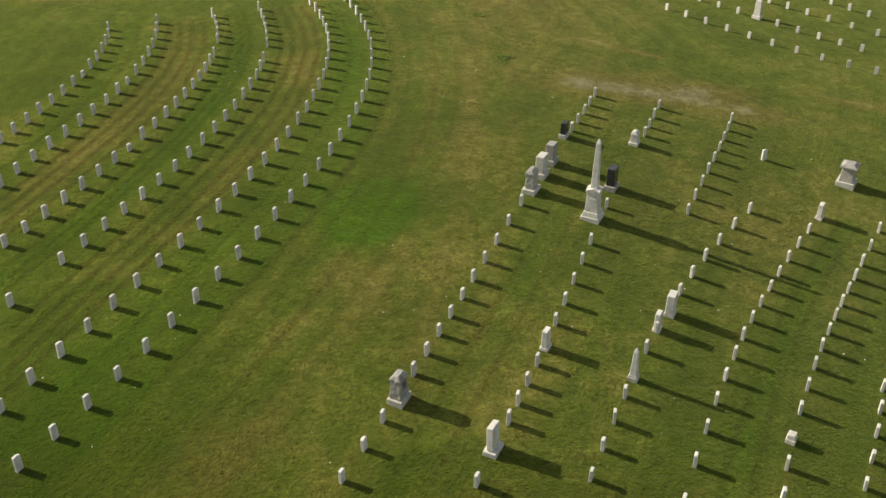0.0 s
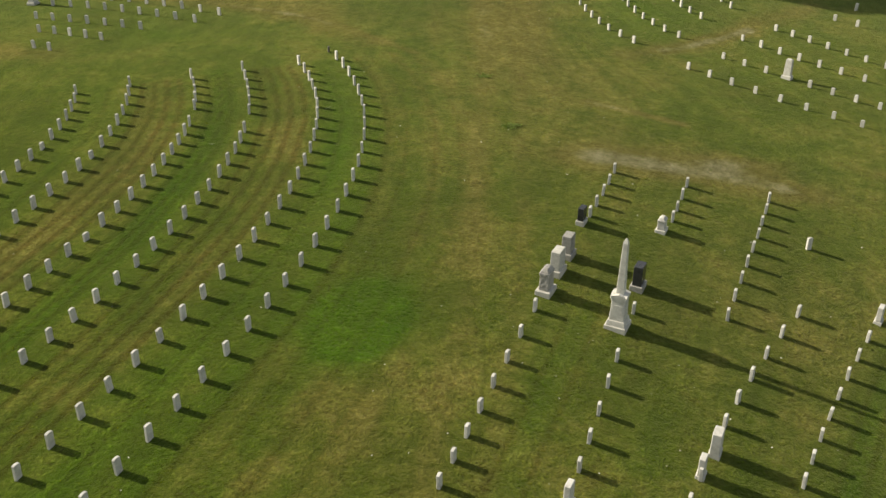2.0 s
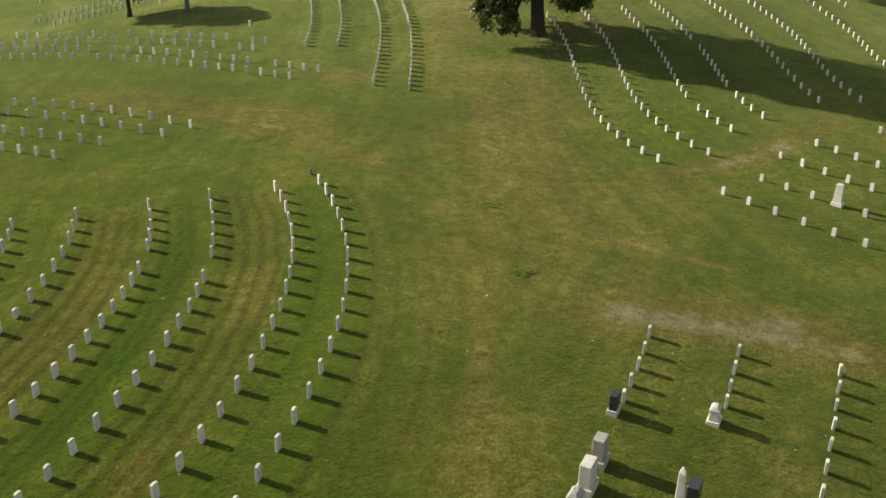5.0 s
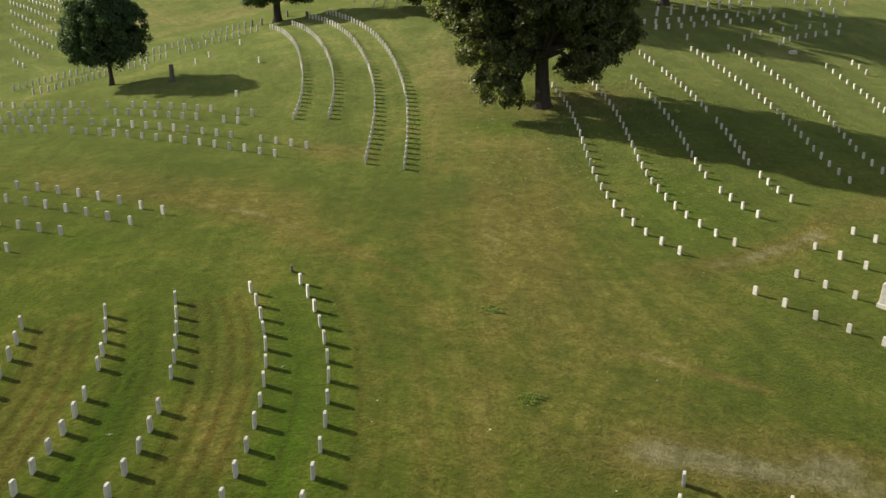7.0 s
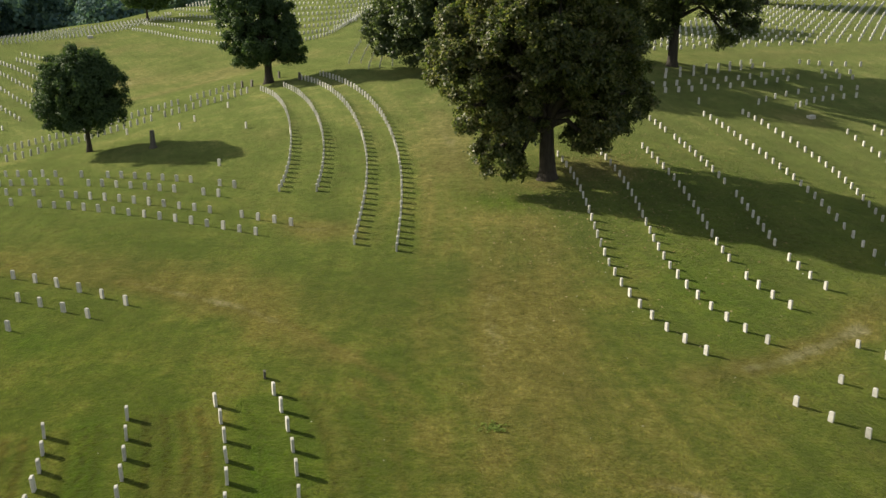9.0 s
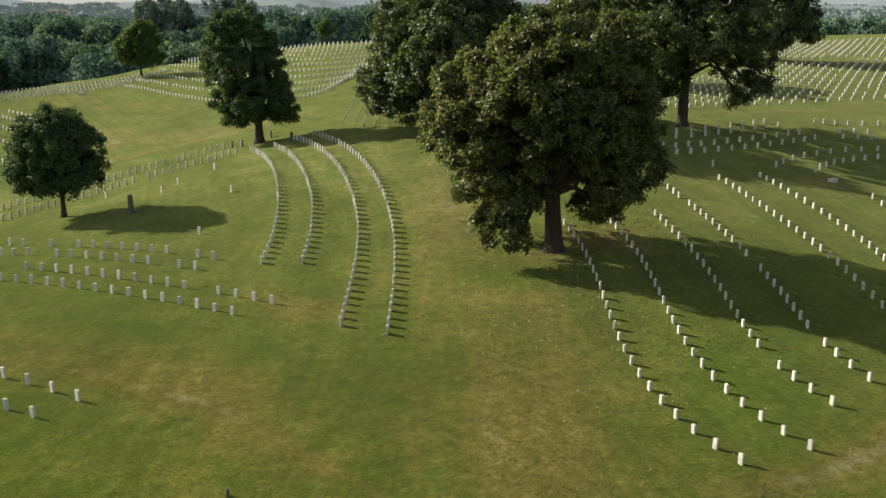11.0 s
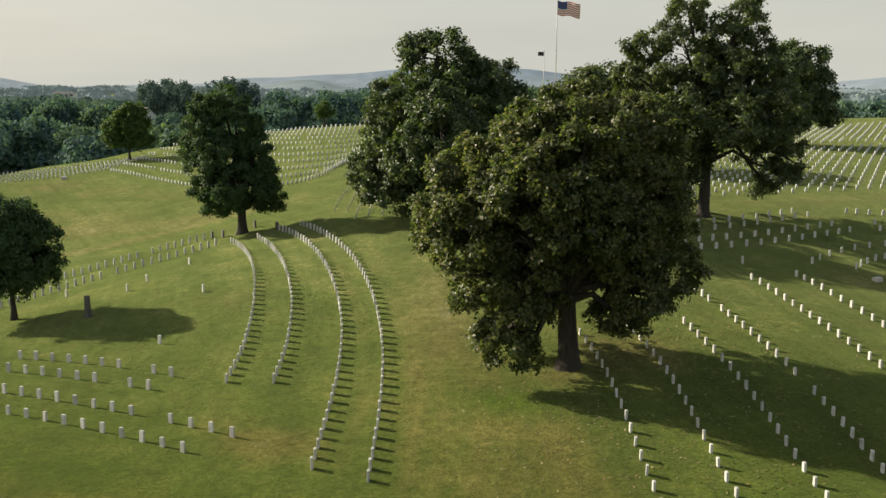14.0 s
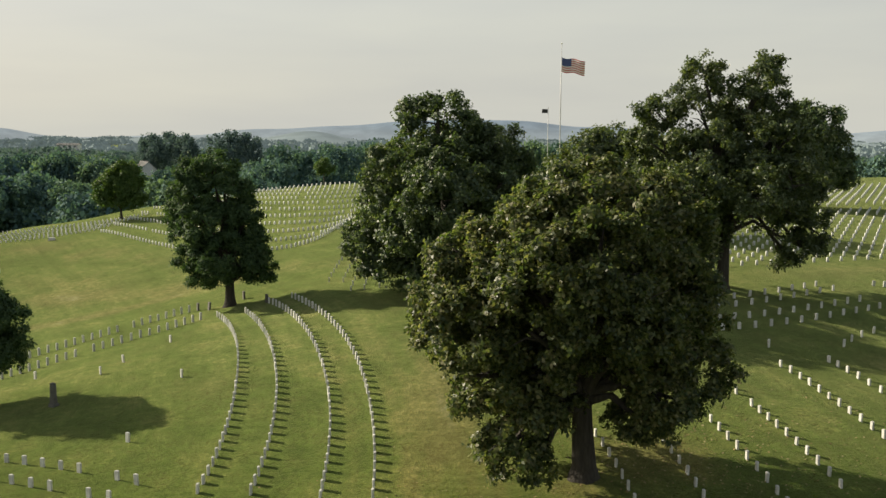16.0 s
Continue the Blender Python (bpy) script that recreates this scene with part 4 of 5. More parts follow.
def leaf_cloud(rng, lobes, sprays, per_spray, leaf, jitter, clump, droop=0.25, fill=0.18, ragged=0.35, crowd=0.42, broad=0.3):
    """Sprays of leaves round twig ends, the sprays set over leafy clumps, the clumps over the lobes of the crown."""
    lobes = np.array(lobes, float)
    area = lobes[:, 3] * lobes[:, 4] + lobes[:, 4] * lobes[:, 5] + lobes[:, 3] * lobes[:, 5]
    n = int(4.19 * area.sum() / (clump * clump) * crowd)
    pick = rng.choice(len(lobes), n, p=area / area.sum())
    d = unit(rng.normal(size=(n, 3)) + np.array([0, 0, 0.25]))
    reach = rng.uniform(0.8, 1.0, n) + ragged * rng.normal(size=n) * 0.3
    inner = rng.random(n) < fill
    reach[inner] = rng.uniform(0.35, 0.75, inner.sum())
    cc = lobes[pick, :3] + d * lobes[pick, 3:6] * reach[:, None]
    deep = np.min(np.linalg.norm((cc[:, None] - lobes[None, :, :3]) / lobes[None, :, 3:6], axis=2), axis=1)
    keep = (deep > 0.66) | (rng.random(n) < 0.3)      # little foliage inside the crown
    cc, d = cc[keep], d[keep]
    cr = clump * rng.uniform(0.45, 1.25, len(cc))
    flat = rng.uniform(0.55, 0.9, len(cc))
    tp = rng.choice(len(cc), sprays, p=cr ** 2 / (cr ** 2).sum())
    td = unit(rng.normal(size=(sprays, 3)) + d[tp] * 0.8 + np.array([0, 0, 0.45]))
    off = td * (cr[tp] * rng.uniform(0.25, 1.2, sprays))[:, None]
    off[:, 2] *= flat[tp]
    off[:, 2] -= droop * 0.35 * (off[:, 0] ** 2 + off[:, 1] ** 2) / clump
    axis = unit(td + np.array([0, 0, 0.35]) + rng.normal(size=(sprays, 3)) * 0.35)
    e1 = unit(np.cross(axis, rng.normal(size=(sprays, 3))))
    e2 = np.cross(axis, e1)
    m = sprays * per_spray
    turn = np.tile(np.arange(per_spray) * 2.4, sprays) + rng.uniform(-0.5, 0.5, m)
    lift = rng.uniform(-0.15, 0.9, m)[:, None]
    a, b, c = (np.repeat(q, per_spray, 0) for q in (axis, e1, e2))
    along = unit((b * np.cos(turn)[:, None] + c * np.sin(turn)[:, None]) * np.cos(lift) + a * np.sin(lift) - np.array([0, 0, 0.5 * droop]))
    base = np.repeat(cc[tp] + off, per_spray, 0) + rng.normal(size=(m, 3)) * jitter
    side = unit(np.cross(along, a + rng.normal(size=(m, 3)) * 0.3))
    nor = np.cross(side, along)
    ln = leaf * rng.uniform(0.65, 1.2, m)[:, None]
    wd = ln * broad * rng.uniform(0.8, 1.2, m)[:, None]
    v = np.empty((m, 4, 3))
    v[:, 0] = base
    v[:, 1] = base + along * ln * 0.55 + side * wd + nor * ln * 0.08
    v[:, 2] = base + along * ln - nor * ln * 0.16
    v[:, 3] = base + along * ln * 0.55 - side * wd + nor * ln * 0.08
    return v.reshape(-1, 3), np.arange(4 * m).reshape(-1, 4)


def tree(name, x, y, label, lobes, trunk, leaf_mat, twigs, per_twig, leaf, spread_r, seed, limbs=True, clump=0.9, droop=0.25, fill=0.18, ragged=0.35, group="", crowd=0.42, broad=0.3):
    """trunk: (radius at the foot, height of the fork, lean x, lean y)."""
    rng = np.random.default_rng(seed)
    t = thing(name, pose(x, y, gz(x, y) - 0.05), label, "tree", group)
    r, hf, lx, ly = trunk
    bm = bmesh.new()
    tube(bm, [((0, 0, -0.3), r * 1.75), ((0, 0, 0.12), r * 1.35), ((0.02, 0, 0.55), r * 1.05), ((lx * 0.5, ly * 0.5, hf * 0.55), r * 0.92), ((lx, ly, hf), r * 0.8), ((lx * 1.1, ly * 1.1, hf * 1.35), r * 0.6)], 20, 0.24)
    part("trunk", bm, BARK, t)
    if limbs:
        for k, (a, b, c, rx, ry, rz) in enumerate(lobes):
            bm = bmesh.new()
            p0, p1 = Vector((lx, ly, hf * (0.8 + 0.3 * rng.random()))), Vector((a, b, c))
            mid = p0.lerp(p1, 0.5) + Vector((0, 0, (0.12 if p1.z > p0.z else 0.26) * (p1 - p0).length))
            tube(bm, [(p0, r * 0.55), (p0.lerp(mid, 0.5), r * 0.45), (mid, r * 0.34), (p1, r * 0.2), (p1 + (p1 - mid).normalized() * rz * 0.6, r * 0.06)], 8)
            for q in range(4):
                s = mid.lerp(p1, rng.uniform(0.2, 1.0))
                e = p1 + Vector((rng.uniform(-0.8, 0.8) * rx, rng.uniform(-0.8, 0.8) * ry, rng.uniform(-0.5, 0.8) * rz))
                tube(bm, [(s, r * 0.16), (s.lerp(e, 0.5) + Vector((0, 0, 0.2)), r * 0.1), (e, r * 0.03)], 5)
            part("limb", bm, BARK, t)
    v, f = leaf_cloud(rng, lobes, twigs, per_twig, leaf, spread_r, clump, droop, fill, ragged, crowd, broad)
    crown = new("crown", mesh_of("crown", v, f, leaf_mat))
    crown.parent = t
    return t


BIG_LEAF = leaf_material("broad_glossy_leaves", [(0.02, 0.033, 0.014), (0.046, 0.068, 0.025), (0.082, 0.104, 0.036), (0.14, 0.15, 0.055), (0.2, 0.18, 0.09)], 0.44, (1.3, 1.5, 0.7), 0.44, 0.38)
DENSE_LEAF = leaf_material("broad_dark_leaves", [(0.026, 0.046, 0.027), (0.052, 0.083, 0.042), (0.086, 0.12, 0.055), (0.125, 0.155, 0.07)], 0.48, (1.4, 1.5, 0.5), 0.34, 0.38)
OAK_LEAF = leaf_material("oak_leaves", [(0.026, 0.044, 0.023), (0.052, 0.08, 0.035), (0.085, 0.115, 0.048), (0.124, 0.147, 0.064)], 0.45, (1.5, 1.5, 0.5), 0.36, 0.45)
ROUND_LEAF = leaf_material("small_dark_leaves", [(0.036, 0.066, 0.037), (0.058, 0.098, 0.047), (0.09, 0.134, 0.056)], 0.65, (1.3, 1.5, 0.5), 0.25, 0.15)
YOUNG_LEAF = leaf_material("bright_young_leaves", [(0.045, 0.085, 0.026), (0.065, 0.112, 0.034), (0.095, 0.14, 0.044)], 0.6, (1.4, 1.5, 0.5), 0.32, 0.2)
# woodland tones set paler and bluer, haze painted into the leaf colour
HAZED_WOOD_LEAF = leaf_material("woodland_leaves", [(0.062, 0.106, 0.11), (0.084, 0.138, 0.13), (0.108, 0.168, 0.142), (0.145, 0.204, 0.14)], 0.85, (1.3, 1.4, 0.7), 0.25, 0.1, 0.05, True)

tree("magnolia_tree", 6.1, 74.6, "broad old tree with large glossy dark leaves and low hanging boughs", [
    (0.0, 0, 10.9, 1.7, 1.9, 1.45), (1.96, 0.6, 10.4, 1.7, 1.9, 1.45), (-1.54, -0.5, 10.2, 1.5, 1.7, 1.4), (3.2, 0.3, 9.2, 1.55, 1.9, 1.7), (-3.05, 0, 9.2, 1.5, 1.7, 1.35), (-4.7, 0.4, 8.6, 1.4, 1.6, 1.2),
    (0.1, -2, 9.1, 2.3, 2.4, 1.9), (-2.1, -1.8, 8.0, 2.1, 2.2, 1.8), (3.5, 0, 6.9, 1.6, 2.1, 1.9), (-5.3, 0, 7.2, 1.4, 1.6, 1.2), (-4.1, -1, 6.3, 1.85, 1.9, 1.45), (-5.8, 0, 5.6, 1.0, 1.1, 0.75),
    (0.7, -2.4, 7.0, 2.1, 2.1, 1.55), (-2.0, -2.2, 6.0, 1.7, 1.7, 1.3), (3.7, -0.3, 4.85, 1.65, 1.7, 1.3), (-4.1, -1.2, 4.4, 1.4, 1.5, 1.1), (2.95, -0.8, 3.55, 1.6, 1.6, 1.0), (-3.05, -1.6, 3.05, 1.2, 1.35, 1.1),
    (-3.1, -2, 1.75, 1.0, 1.1, 0.9), (2.05, -0.5, 2.55, 0.95, 0.9, 0.6), (0.3, 2.5, 7.8, 3.4, 3.4, 3.2), (2.8, 2.2, 5.1, 2.3, 2.3, 1.7), (-2.8, 2.2, 6.0, 2.3, 2.4, 2.0), (-1.95, -2, 1.25, 0.6, 0.7, 0.55), (-1.7, -1.6, 4.3, 1.2, 1.2, 0.9), (-1.6, -0.2, 3.4, 1.0, 1.2, 0.8), (-2.6, -0.5, 4.6, 1.2, 1.2, 1.0), (-2.0, -1.8, 2.9, 0.9, 1.0, 0.8), (0.9, -1.8, 5.2, 1.1, 1.1, 0.8), (-3.5, 2.4, 3.3, 1.4, 1.4, 1.1), (-1.5, 2.9, 3.5, 1.4, 1.3, 1.1)],
    (0.45, 3.4, -0.1, 0.1), BIG_LEAF, 31000, 7, 0.215, 0.09, 11, clump=0.42, droop=0.35, ragged=0.6, fill=0.12, crowd=0.3, broad=0.28)
tree("broad_tree", 0.2, 101, "tall dense dark green tree with a rounded crown", [
    (-0.4, 0, 11.7, 2.1, 2.0, 1.3), (-2.5, 0, 11.4, 1.0, 1.1, 0.9), (2.8, 0.5, 9.8, 2.0, 2.0, 1.5), (-3.15, 0, 8.55, 1.8, 2.0, 1.65), (0.2, -1.5, 8.3, 2.8, 2.9, 2.3), (3.9, 0.5, 7.4, 2.0, 2.5, 2.4), (-4.3, 0, 5.65, 1.8, 2.1, 1.9),
    (-0.9, -2, 4.8, 3.1, 3.0, 2.3), (2.8, -1, 4.2, 2.7, 3.0, 2.5), (-5.05, 0, 2.9, 1.5, 1.7, 1.5), (-3.1, -0.8, 1.9, 1.85, 1.8, 1.1), (-0.1, -1, 2.1, 2.7, 2.4, 1.3), (4.3, 0, 2.5, 2.4, 2.4, 1.5), (-0.2, 2.5, 6.7, 4.0, 4.0, 3.9), (1.0, 5.6, 7.6, 3.2, 2.4, 3.0), (0.5, 8.4, 7.4, 2.8, 2.4, 2.4), (2.2, 4.6, 9.4, 2.1, 2.4, 1.5), (0, -4, 6.5, 2.8, 1.9, 2.3)],
    (0.45, 2.4, 0, 0), DENSE_LEAF, 19500, 7, 0.27, 0.12, 12, clump=0.5, crowd=0.28, ragged=0.5, broad=0.28)
tree("spreading_oak", 19.3, 102.5, "spreading oak with an open crown and a low arching bough", [
    (-1.8, 0, 14.8, 1.4, 1.4, 0.9), (1.85, 0, 14.5, 1.6, 1.6, 1.1), (1.5, 0, 12.5, 2.2, 2.2, 1.4), (-1.8, 0.5, 12.4, 1.9, 2.0, 1.4), (-4.4, 1, 11.9, 1.4, 1.5, 1.05), (-4.6, 1, 9.8, 2.0, 2.2, 1.7), (-1.45, -1.5, 9.4, 2.7, 2.6, 1.8),
    (2.0, -1, 9.7, 2.4, 2.4, 1.8), (4.1, 0, 10.5, 1.5, 1.9, 1.6), (4.75, 0, 7.9, 1.85, 2.1, 1.7), (1.1, -2, 7.3, 2.7, 2.4, 1.5), (-2.45, -1.5, 6.5, 2.7, 2.6, 1.7), (-4.5, 1, 6.7, 2.1, 2.4, 2.1), (4.5, 0, 5.7, 1.8, 1.8, 1.3),
    (5.9, 0, 4.3, 1.05, 1.4, 1.3), (5.4, 0, 3.0, 1.2, 1.4, 1.05), (4.4, 0, 2.35, 0.8, 0.9, 0.55), (-1.95, 0, 3.75, 2.0, 1.9, 1.2), (-3.4, 1, 3.3, 2.0, 2.2, 1.7), (1.3, 2.5, 8.2, 3.5, 3.6, 3.1), (-1.5, 5.5, 7.5, 3.0, 2.6, 2.2), (2.5, 5.5, 6.8, 2.6, 2.6, 1.9), (0.5, -4.6, 6.6, 2.4, 2.0, 1.5), (-3.6, -3.6, 7.4, 2.2, 2.0, 1.6), (3.4, -3.6, 7.4, 2.0, 1.9, 1.5), (3.65, -0.3, 3.85, 0.75, 0.8, 0.5)],
    (0.4, 5.0, 0.1, 0), OAK_LEAF, 18500, 7, 0.25, 0.12, 13, clump=0.46, fill=0.12, ragged=0.8, crowd=0.24, broad=0.28)
tree("back_oak", 14.8, 128, "rounded light green tree standing behind the oak", [
    (0, 0, 7.0, 3.0, 3.0, 2.2), (-3.0, 0.5, 5.6, 2.4, 3.0, 1.8), (3.0, 0, 6.6, 2.6, 3.0, 2.0), (1.2, 2, 8.6, 1.7, 2.0, 1.3), (-1.6, -1, 8.2, 1.5, 1.8, 1.2), (3.6, 1, 8.0, 1.4, 1.8, 1.2), (6.0, 1, 7.3, 1.8, 2.0, 1.8)],
    (0.35, 2.8, 0, 0), OAK_LEAF, 3600, 8, 0.36, 0.2, 18, clump=0.85, ragged=0.5)
tree("upright_tree", -15.4, 106.2, "dark tree with a narrow ragged upright crown", [
    (-1.1, 0, 10.0, 1.5, 1.6, 1.25), (-2.75, 0, 8.5, 1.35, 1.6, 1.35), (-0.25, 0, 8.1, 1.6, 1.9, 1.6), (-3.45, 0, 6.8, 1.0, 1.3, 1.2), (-1.5, -0.5, 5.9, 2.1, 2.2, 1.8), (1.0, 0, 5.9, 1.15, 1.5, 1.4),
    (-2.5, 0, 3.9, 1.1, 1.4, 1.2), (-0.1, -0.5, 3.8, 2.2, 2.2, 1.6), (1.85, 0, 3.9, 1.15, 1.4, 1.2), (2.0, 0, 2.6, 1.2, 1.2, 0.65), (-1.6, 0, 2.25, 1.3, 1.2, 0.6), (0.35, 0, 2.1, 1.5, 1.3, 0.6)],
    (0.36, 2.0, 0, 0), ROUND_LEAF, 11500, 7, 0.22, 0.1, 14, clump=0.4, ragged=0.7, crowd=0.3)
tree("round_tree", -24.85, 87.6, "small dark tree with a dense rounded crown", [
    (0, -0.6, 4.5, 2.6, 2.5, 2.4), (0, -0.6, 6.1, 1.75, 1.7, 1.1), (1.2, -0.6, 4.5, 1.7, 1.9, 1.7), (-1.1, -0.6, 3.3, 1.8, 1.9, 1.3), (1.0, -0.6, 2.9, 1.7, 1.9, 0.95), (-0.3, -0.6, 2.6, 2.0, 2.0, 0.8)],
    (0.17, 1.6, 0, 0), ROUND_LEAF, 9000, 7, 0.19, 0.1, 15, clump=0.34, ragged=0.3)
tree("dense_round_tree", 41.0, 146.5, "dense dark rounded tree on the crest", [
    (0.6, 0, 8.9, 2.7, 3.1, 2.8), (3.0, 0, 6.0, 2.2, 2.8, 2.7), (0.0, -0.8, 5.0, 2.9, 3.2, 2.6), (4.2, 0, 3.4, 1.3, 1.3, 0.9), (-1.6, 0.8, 7.6, 2.9, 3.4, 3.4), (-1.3, 0, 3.0, 2.7, 2.6, 1.6)],
    (0.35, 2.4, 0, 0), DENSE_LEAF, 4200, 8, 0.4, 0.2, 16, clump=0.8)
tree("small_tree", -42.6, 160.5, "small bright green tree on the far rise", [
    (0.2, 0, 4.2, 1.7, 1.8, 1.4), (-1.6, 0, 4.4, 1.2, 1.4, 1.3), (1.7, 0, 4.6, 1.2, 1.5, 1.2), (0.8, 0, 6.1, 1.3, 1.4, 1.0), (-1.9, 0, 3.0, 0.9, 1.1, 0.9), (-0.6, 0, 2.4, 1.2, 1.3, 0.9), (1.5, 0, 2.7, 1.2, 1.3, 0.9), (-0.5, 0, 5.6, 0.9, 1.0, 0.8)],
    (0.16, 1.5, 0, 0), YOUNG_LEAF, 3000, 8, 0.32, 0.18, 17, clump=0.55, ragged=0.7)


# valley leaves carry still more painted haze in their blue-grey tones
HAZED_FAR_LEAF = leaf_material("far_woodland_leaves", [(0.075, 0.118, 0.122), (0.092, 0.138, 0.136), (0.112, 0.158, 0.148)], 0.9, (1.2, 1.3, 0.9), 0.25, 0.1, 0.02)


def wood_tree_source(seed, h, w):
    rng = np.random.default_rng(seed)
    lobes = [(0, 0, h * 0.62, w * 0.32, w * 0.32, h * 0.3)]
    for k in range(7):
        a = 2 * math.pi * k / 7 + rng.random()
        q = rng.uniform(0.22, 0.34) * w
        lobes.append((q * math.cos(a), q * math.sin(a), h * rng.uniform(0.3, 0.8), w * rng.uniform(0.17, 0.26), w * rng.uniform(0.17, 0.26), h * rng.uniform(0.12, 0.18)))
    return lobes


wood_sources = []
WOOD_SIZES = ((16, 13), (13, 14), (19, 13), (11, 11), (19, 14), (19, 14))
for k, (h, w) in enumerate(WOOD_SIZES[:4]):
    s = tree("woodland_tree", -118 - 13 * k, 232 + 4 * k, "leafy green tree in the woodland edge", wood_tree_source(30 + k, h, w), (0.35, h * 0.3, 0, 0), HAZED_WOOD_LEAF, 780, 6, 0.78, 0.35, 40 + k, limbs=False, clump=1.3, broad=0.38, group="woodland trees", ragged=0.5)
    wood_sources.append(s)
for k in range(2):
    wood_sources.append(tree("hazy_woodland_tree", 40 + 30 * k, 420 + 15 * k, "tall hazy blue-green tree deep in the valley wood", wood_tree_source(36 + k, 19, 14), (0.4, 5.0, 0, 0), HAZED_FAR_LEAF, 780, 6, 0.8, 0.35, 46 + k, limbs=False, clump=1.3, group="woodland trees", ragged=0.5, broad=0.38))
wood_dice = random.Random(21)


def plant(bearing, dist, drop, k=None, wide=1.0):
    """A woodland tree on that bearing, tall enough for its top to lie drop metres below the eye for each metre away."""
    x, y = 0.76 + bearing * dist, 30.7 + dist
    k = wood_dice.randrange(4) if k is None and dist < 340 else 4 + wood_dice.randrange(2) if k is None else k
    z = gz(x, y) - 0.3
    s = max(0.25, (16.16 - drop * dist - z) / WOOD_SIZES[k][0])
    w = wide * min(1.3, max(0.5, s)) * wood_dice.uniform(0.9, 1.1)
    ob = copy_thing(wood_sources[k], Matrix())
    ob.matrix_basis = pose(x, y, z, 0, 0, wood_dice.uniform(0, 360)) @ Matrix.Diagonal((w, w, s, 1))
    return ob


# the wood's edge behind the western rise, then the valley trees, layer by layer
for left, right, near, far, drop, count in (
        (-0.6, -0.41, 172, 200, 0.0375, 7), (-0.4, -0.365, 172, 182, 0.0455, 2), (-0.36, -0.26, 195, 225, 0.041, 6), (-0.27, -0.2, 205, 240, 0.043, 4),
        (-0.6, -0.44, 240, 300, 0.0235, 7), (-0.45, -0.38, 260, 310, 0.019, 5), (-0.38, -0.34, 250, 300, 0.025, 4), (-0.345, -0.3, 250, 280, 0.036, 3), (-0.3, -0.19, 250, 320, 0.027, 6),
        (-0.185, -0.12, 270, 330, 0.011, 5), (-0.13, -0.02, 290, 350, 0.009, 6), (-0.6, -0.35, 350, 460, 0.0165, 9), (-0.3, -0.15, 380, 480, 0.0165, 6), (-0.05, 0.2, 320, 420, 0.012, 6), (0.07, 0.135, 280, 330, 0.006, 4), (0.3, 0.6, 250, 330, 0.0165, 12)):
    for k in range(count):
        plant(left + (right - left) * (k + wood_dice.uniform(0.2, 0.8)) / count, wood_dice.uniform(near, far), drop + wood_dice.gauss(0, 0.0018))
# the tall hazy trees that stand over the wood
for bearing, dist, drop, wide in ((-0.316, 420, -0.005, 0.95), (-0.3, 440, -0.0065, 1.05), (-0.28, 430, -0.005, 0.85), (-0.237, 420, -0.009, 1.05), (-0.215, 430, -0.006, 0.9), (-0.13, 320, 0.007, 0.9), (-0.09, 325, 0.0065, 0.9)):
    plant(bearing, dist, drop, 4 if dist > 340 else 2, wide)
tree("small_bright_tree", -22.6, 208, "small bright green tree beyond the crest", [(0, 0, 6.6, 1.0, 1.0, 0.7), (0.7, 0, 6.0, 0.8, 0.9, 0.7), (-0.7, 0, 5.9, 0.8, 0.9, 0.7)],
    (0.12, 4.6, 0, 0), YOUNG_LEAF, 900, 7, 0.3, 0.15, 51, limbs=False, clump=0.8)


def wood_mass(name, count, near, far, left, right, low, high, wide, leaves, size, material, seed, label):
    """Woods too far to tell the trees apart, as one mass of leafy clumps."""
    rng = np.random.default_rng(seed)
    vs = []
    for q in range(count):
        dist = near * math.exp(rng.uniform(0, math.log(far / near)))
        x, y = rng.uniform(left, right) * dist, 38 + dist
        h, w = rng.uniform(low, high), rng.uniform(0.8, 1.3) * wide * (1 + dist / 2500)
        d = rng.normal(size=(leaves, 3))
        d[:, 2] = np.abs(d[:, 2])
        d = unit(d)
        c = np.array([x, y, gz(x, y) + h * 0.35]) + d * np.array([w, w, h * 0.65]) * rng.uniform(0.75, 1.05, (leaves, 1))
        a, b = unit(rng.normal(size=(leaves, 3))) * w * size, unit(rng.normal(size=(leaves, 3))) * w * size * 0.84
        vs.append(np.stack([c - a, c + b, c + a, c - b], 1).reshape(-1, 3))
    v = np.concatenate(vs)
    ob = new(name, mesh_of(name, v, np.arange(len(v)).reshape(-1, 4), material))
    return tagged(ob, label, "woods", kind="stuff")


wood_mass("wood_undergrowth", 260, 205, 440, -0.7, -0.06, 4, 8, 7.0, 170, 0.13, HAZED_WOOD_LEAF, 5, "dense bushes between the trees of the wood")
wood_mass("valley_woods", 620, 430, 900, -0.76, 0.76, 7, 12, 9, 90, 0.2, HAZED_FAR_LEAF, 6, "hazy green woods filling the valley beyond the crest")

# ---- distance ----
def ridge(name, dist, a0, a1, low, seed, material, label, shape):
    rng = np.random.default_rng(seed)
    n, rows = 160, 8
    ang = np.linspace(a0, a1, n)
    h = shape(ang)
    for k in range(5):
        h = h + low * 0.05 * np.sin(ang * (14 + 17 * k) + rng.uniform(0, 6)) / (1 + 0.6 * k)
    verts = []
    for j in range(rows):
        u = j / (rows - 1)
        r = dist + 260 * u
        for a, q in zip(ang, h):
            verts.append((r * math.sin(a), r * math.cos(a), -12 + (q + 12) * math.sin(u * math.pi / 2)))
    ob = new(name, mesh_of(name, verts, grid_faces(n, rows), material, True))
    return tagged(ob, label, "hills", kind="structure")


def bump(a, centre, width):
    return np.exp(-((a - centre) / width) ** 2)


